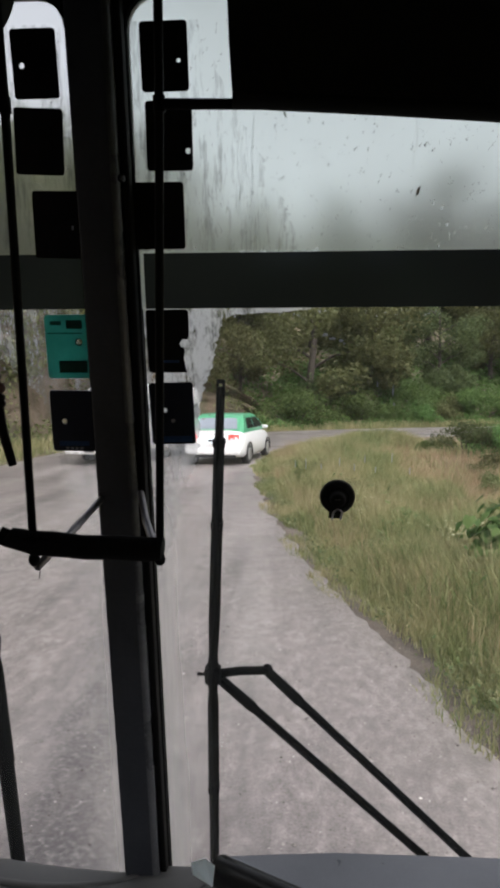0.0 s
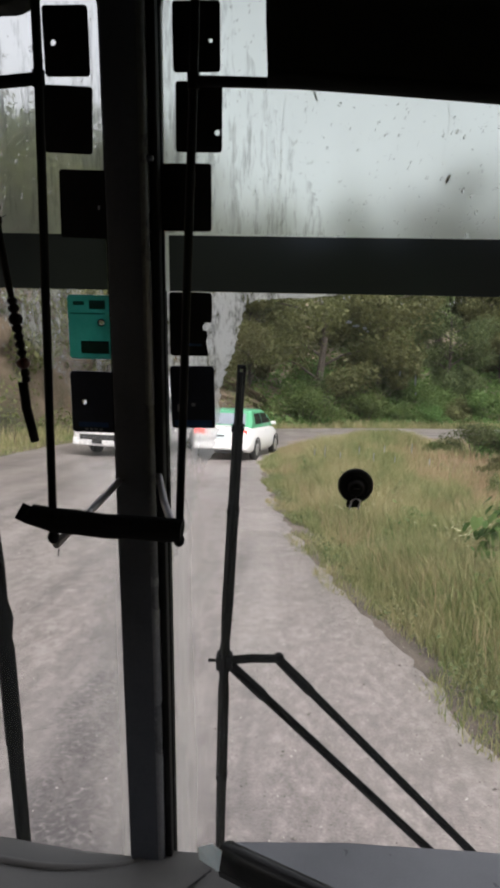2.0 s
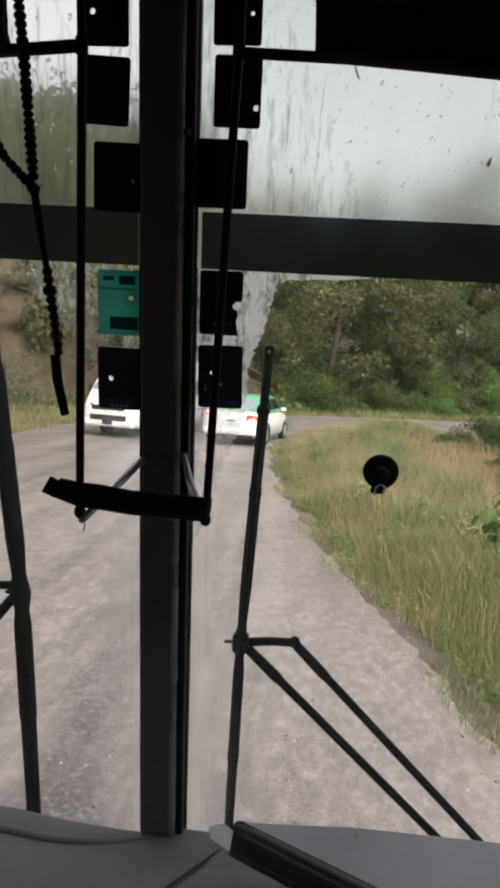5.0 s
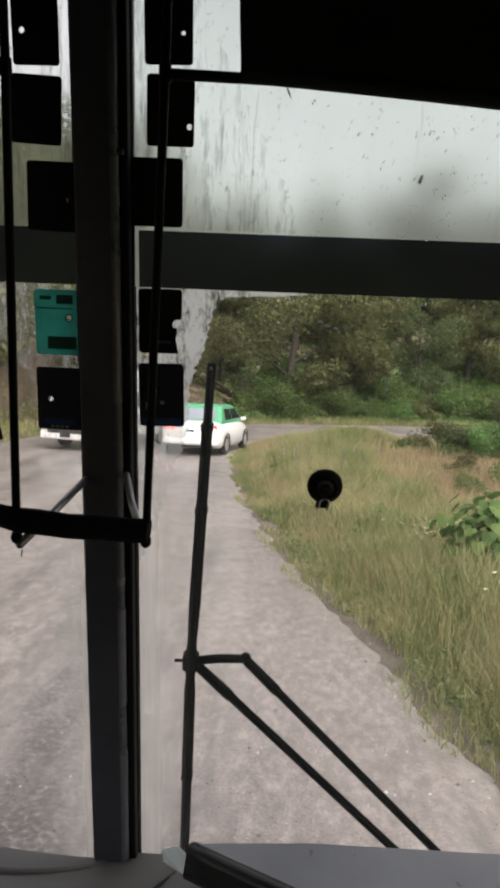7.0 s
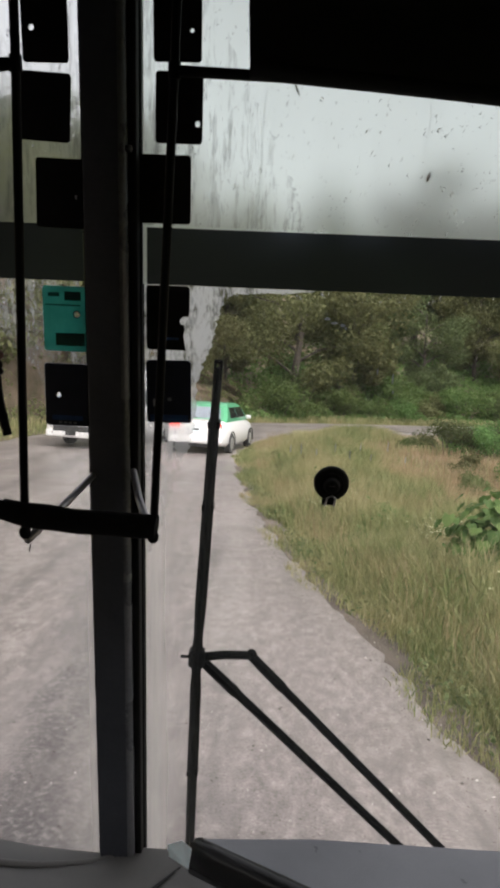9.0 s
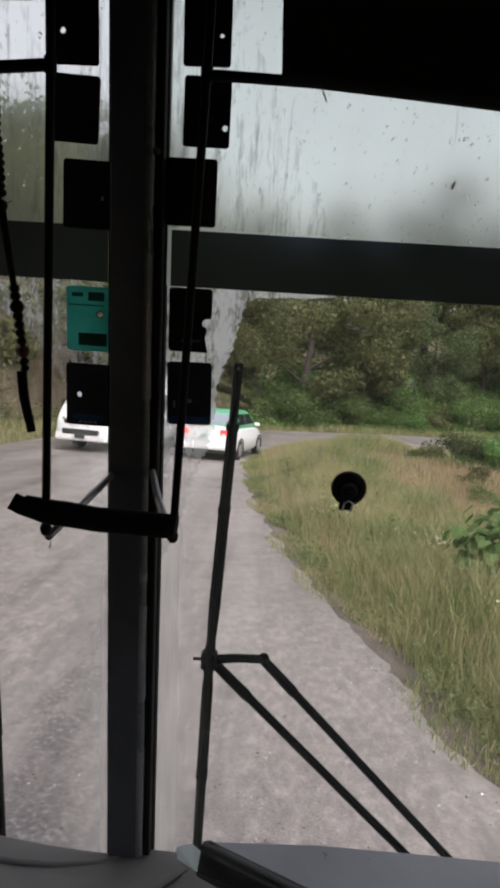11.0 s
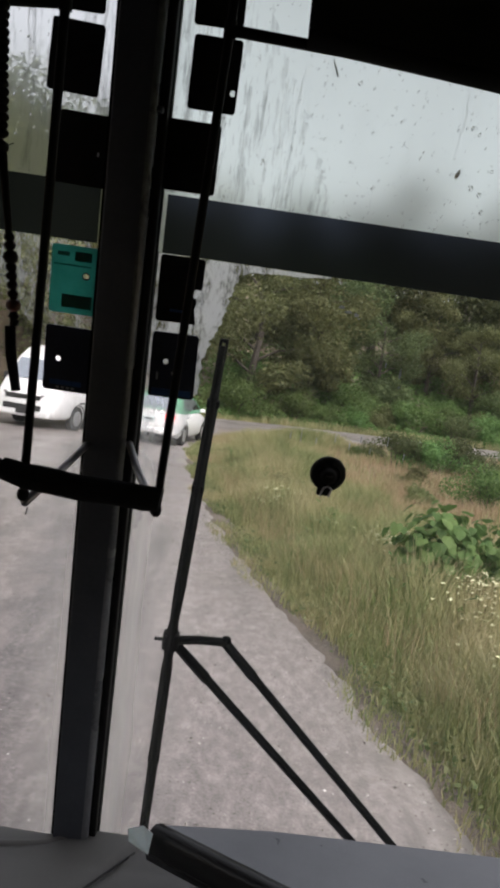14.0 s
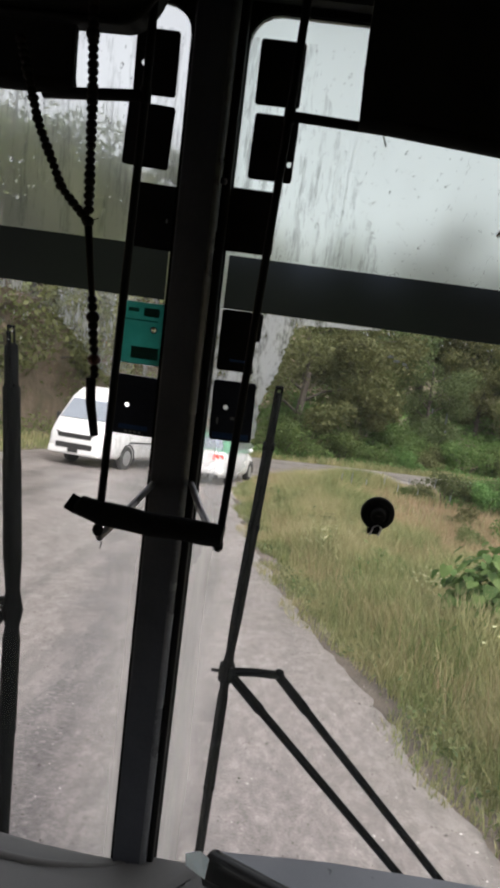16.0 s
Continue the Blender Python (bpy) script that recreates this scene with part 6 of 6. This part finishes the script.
def panel(corners, lift, thick=0.012):
    """A pane that follows four corners, set a little proud of the body."""
    p = [Vector(c) for c in corners]
    nrm = (p[1] - p[0]).cross(p[3] - p[0]).normalized()
    bm = loft([[q + nrm * (lift - thick) for q in p], [q + nrm * lift for q in p]])
    return bm


def taxi(at):
    t = thing("taxi", "white saloon taxi with a green upper body and lit brake lamps", "car", at)
    secs = [(-2.10, 0.70, 0.42, 0.86, 0.08), (-2.04, 0.80, 0.30, 0.96, 0.10), (-1.7, 0.84, 0.22, 1.00, 0.10), (-0.9, 0.855, 0.20, 0.97, 0.08), (0.6, 0.855, 0.20, 0.95, 0.08), (1.2, 0.84, 0.21, 0.90, 0.10), (1.85, 0.79, 0.24, 0.78, 0.12), (2.08, 0.66, 0.36, 0.66, 0.10)]
    part("body", loft([ring_section(*s) for s in secs]), white_paint, t, "white lower body", True)
    rings = []
    for y0, y1, half, z in ((-1.90, 1.12, 0.815, 0.94), (-1.72, 0.93, 0.79, 1.06), (-1.48, 0.62, 0.715, 1.28), (-1.30, 0.36, 0.655, 1.41), (-1.10, 0.15, 0.59, 1.462), (-0.85, -0.10, 0.45, 1.478)):
        rings.append([(-half, y0 + 0.08, z), (-half * 0.88, y0, z), (half * 0.88, y0, z), (half, y0 + 0.08, z), (half, y1 - 0.1, z), (half * 0.88, y1, z), (-half * 0.88, y1, z), (-half, y1 - 0.1, z)])
    part("upper_body", loft(rings), green_paint, t, "green roof and pillars")
    part("rear_window", panel(((-0.62, -1.755, 1.035), (0.62, -1.755, 1.035), (0.53, -1.395, 1.345), (-0.53, -1.395, 1.345)), 0.012), taxi_window, t, "pale reflecting rear window")
    part("windscreen", panel(((0.62, 0.97, 1.035), (-0.62, 0.97, 1.035), (-0.53, 0.47, 1.345), (0.53, 0.47, 1.345)), 0.012), taxi_window, t)
    for sx in (1, -1):
        for y0, y1, y2, y3 in ((-1.30, -0.45, -0.45, -1.12), (-0.38, 0.72, 0.32, -0.38)):
            c = [(sx * 0.795, y0, 1.04), (sx * 0.795, y1, 1.04), (sx * 0.683, y2, 1.345), (sx * 0.683, y3, 1.345)]
            part("side_window", panel(c if sx > 0 else [c[1], c[0], c[3], c[2]], 0.012), van_window, t, "dark side window")
        lamp = part("tail_lamp", box((0.30, 0.07, 0.16), (sx * 0.60, -2.070, 0.82), 0.025, (0, 0, sx * 10)), brake_lamp, t, "lit red brake lamp")
        part("reflector", box((0.09, 0.03, 0.05), (sx * 0.55, -2.105, 0.775), 0.01, (0, 0, sx * 10)), white_paint, lamp, "white reversing lens")
        part("door_handle", box((0.02, 0.16, 0.03), (sx * 0.862, -0.15, 0.85), 0.006), white_paint, t)
        part("mirror", box((0.16, 0.09, 0.11), (sx * 0.90, 0.70, 1.02), 0.03), white_paint, t)
        wheel(t, sx * 0.775, -1.28, 0.30, sx)
        wheel(t, sx * 0.775, 1.28, 0.30, sx)
    part("bumper", box((1.56, 0.14, 0.18), (0, -2.08, 0.40), 0.05), white_paint, t, "white rear bumper")
    part("lower_skirt", box((1.30, 0.08, 0.10), (0, -2.06, 0.27), 0.02), dark_trim, t, "dark skirt under the bumper")
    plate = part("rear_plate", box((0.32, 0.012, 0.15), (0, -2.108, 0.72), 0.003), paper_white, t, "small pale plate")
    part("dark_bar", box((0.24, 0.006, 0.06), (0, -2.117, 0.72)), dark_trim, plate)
    part("boot_line", box((1.2, 0.01, 0.012), (0, -2.075, 0.90)), dark_trim, t)
    part("spoiler", box((1.05, 0.12, 0.03), (0, -1.99, 1.0), 0.012), white_paint, t)
    return t


def van(at):
    t = thing("minibus", "white high-roof minibus with dark side windows", "van", at)
    secs = [(-2.68, 0.84, 0.40, 2.02, 0.20), (-2.62, 0.90, 0.32, 2.16, 0.22), (-2.2, 0.93, 0.30, 2.25, 0.24), (0.9, 0.94, 0.30, 2.27, 0.26), (1.35, 0.935, 0.30, 2.20, 0.30), (1.70, 0.92, 0.30, 2.00, 0.34), (2.10, 0.90, 0.30, 1.55, 0.22), (2.42, 0.88, 0.30, 1.20, 0.14), (2.62, 0.82, 0.34, 0.98, 0.12), (2.69, 0.72, 0.40, 0.80, 0.10)]
    part("body", loft([ring_section(*s) for s in secs]), white_paint, t, "white van body", True)
    part("windscreen", panel(((0.74, 2.33, 1.30), (-0.74, 2.33, 1.30), (-0.68, 1.86, 1.84), (0.68, 1.86, 1.84)), 0.03), taxi_window, t, "pale reflecting windscreen")
    for sx in (1, -1):
        for y0, y1, y2, y3 in ((-2.40, -1.52, -1.52, -2.40), (-1.505, -0.35, -0.35, -1.505), (-0.335, 0.66, 0.66, -0.335), (0.98, 1.98, 1.58, 0.98)):
            c = [(sx * 0.945, y0, 1.22), (sx * 0.945, y1, 1.22), (sx * 0.935, y2, 1.66), (sx * 0.935, y3, 1.66)]
            part("side_window", panel(c if sx > 0 else [c[1], c[0], c[3], c[2]], 0.014), van_window, t, "dark side window")
        part("headlamp", box((0.24, 0.10, 0.16), (sx * 0.62, 2.60, 0.86), 0.03, (0, 0, -sx * 18)), chrome, t, "clear headlamp")
        part("mirror", box((0.10, 0.16, 0.22), (sx * 1.06, 1.95, 1.30), 0.03), dark_trim, t)
        part("mirror_stay", tube(((sx * 0.90, 1.95, 1.25), (sx * 1.03, 1.95, 1.28)), 0.018, 8), dark_trim, t)
        part("side_strip", box((0.012, 3.6, 0.05), (sx * 0.945, -0.5, 0.78), 0.004), dark_trim, t)
        wheel(t, sx * 0.86, -1.50, 0.34, sx)
        wheel(t, sx * 0.86, 1.35, 0.34, sx)
    part("grille", box((1.05, 0.05, 0.13), (0, 2.685, 0.83), 0.02), dark_trim, t, "dark grille")
    part("lower_grille", box((1.15, 0.05, 0.16), (0, 2.69, 0.55), 0.02), dark_trim, t, "dark lower grille")
    part("bumper", box((1.62, 0.14, 0.22), (0, 2.64, 0.42), 0.05), white_paint, t, "white bumper")
    part("front_plate", box((0.32, 0.012, 0.15), (0, 2.72, 0.45), 0.003), dark_trim, t, "small dark plate")
    part("aerial", tube(((0, 0.4, 2.25), (0.0, 0.3, 2.62)), 0.008, 6), dark_trim, t)
    return t


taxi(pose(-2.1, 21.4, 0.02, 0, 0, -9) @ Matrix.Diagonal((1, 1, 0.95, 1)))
van(pose(-5.0, 21.6, 0.015, 0, 0, 163))
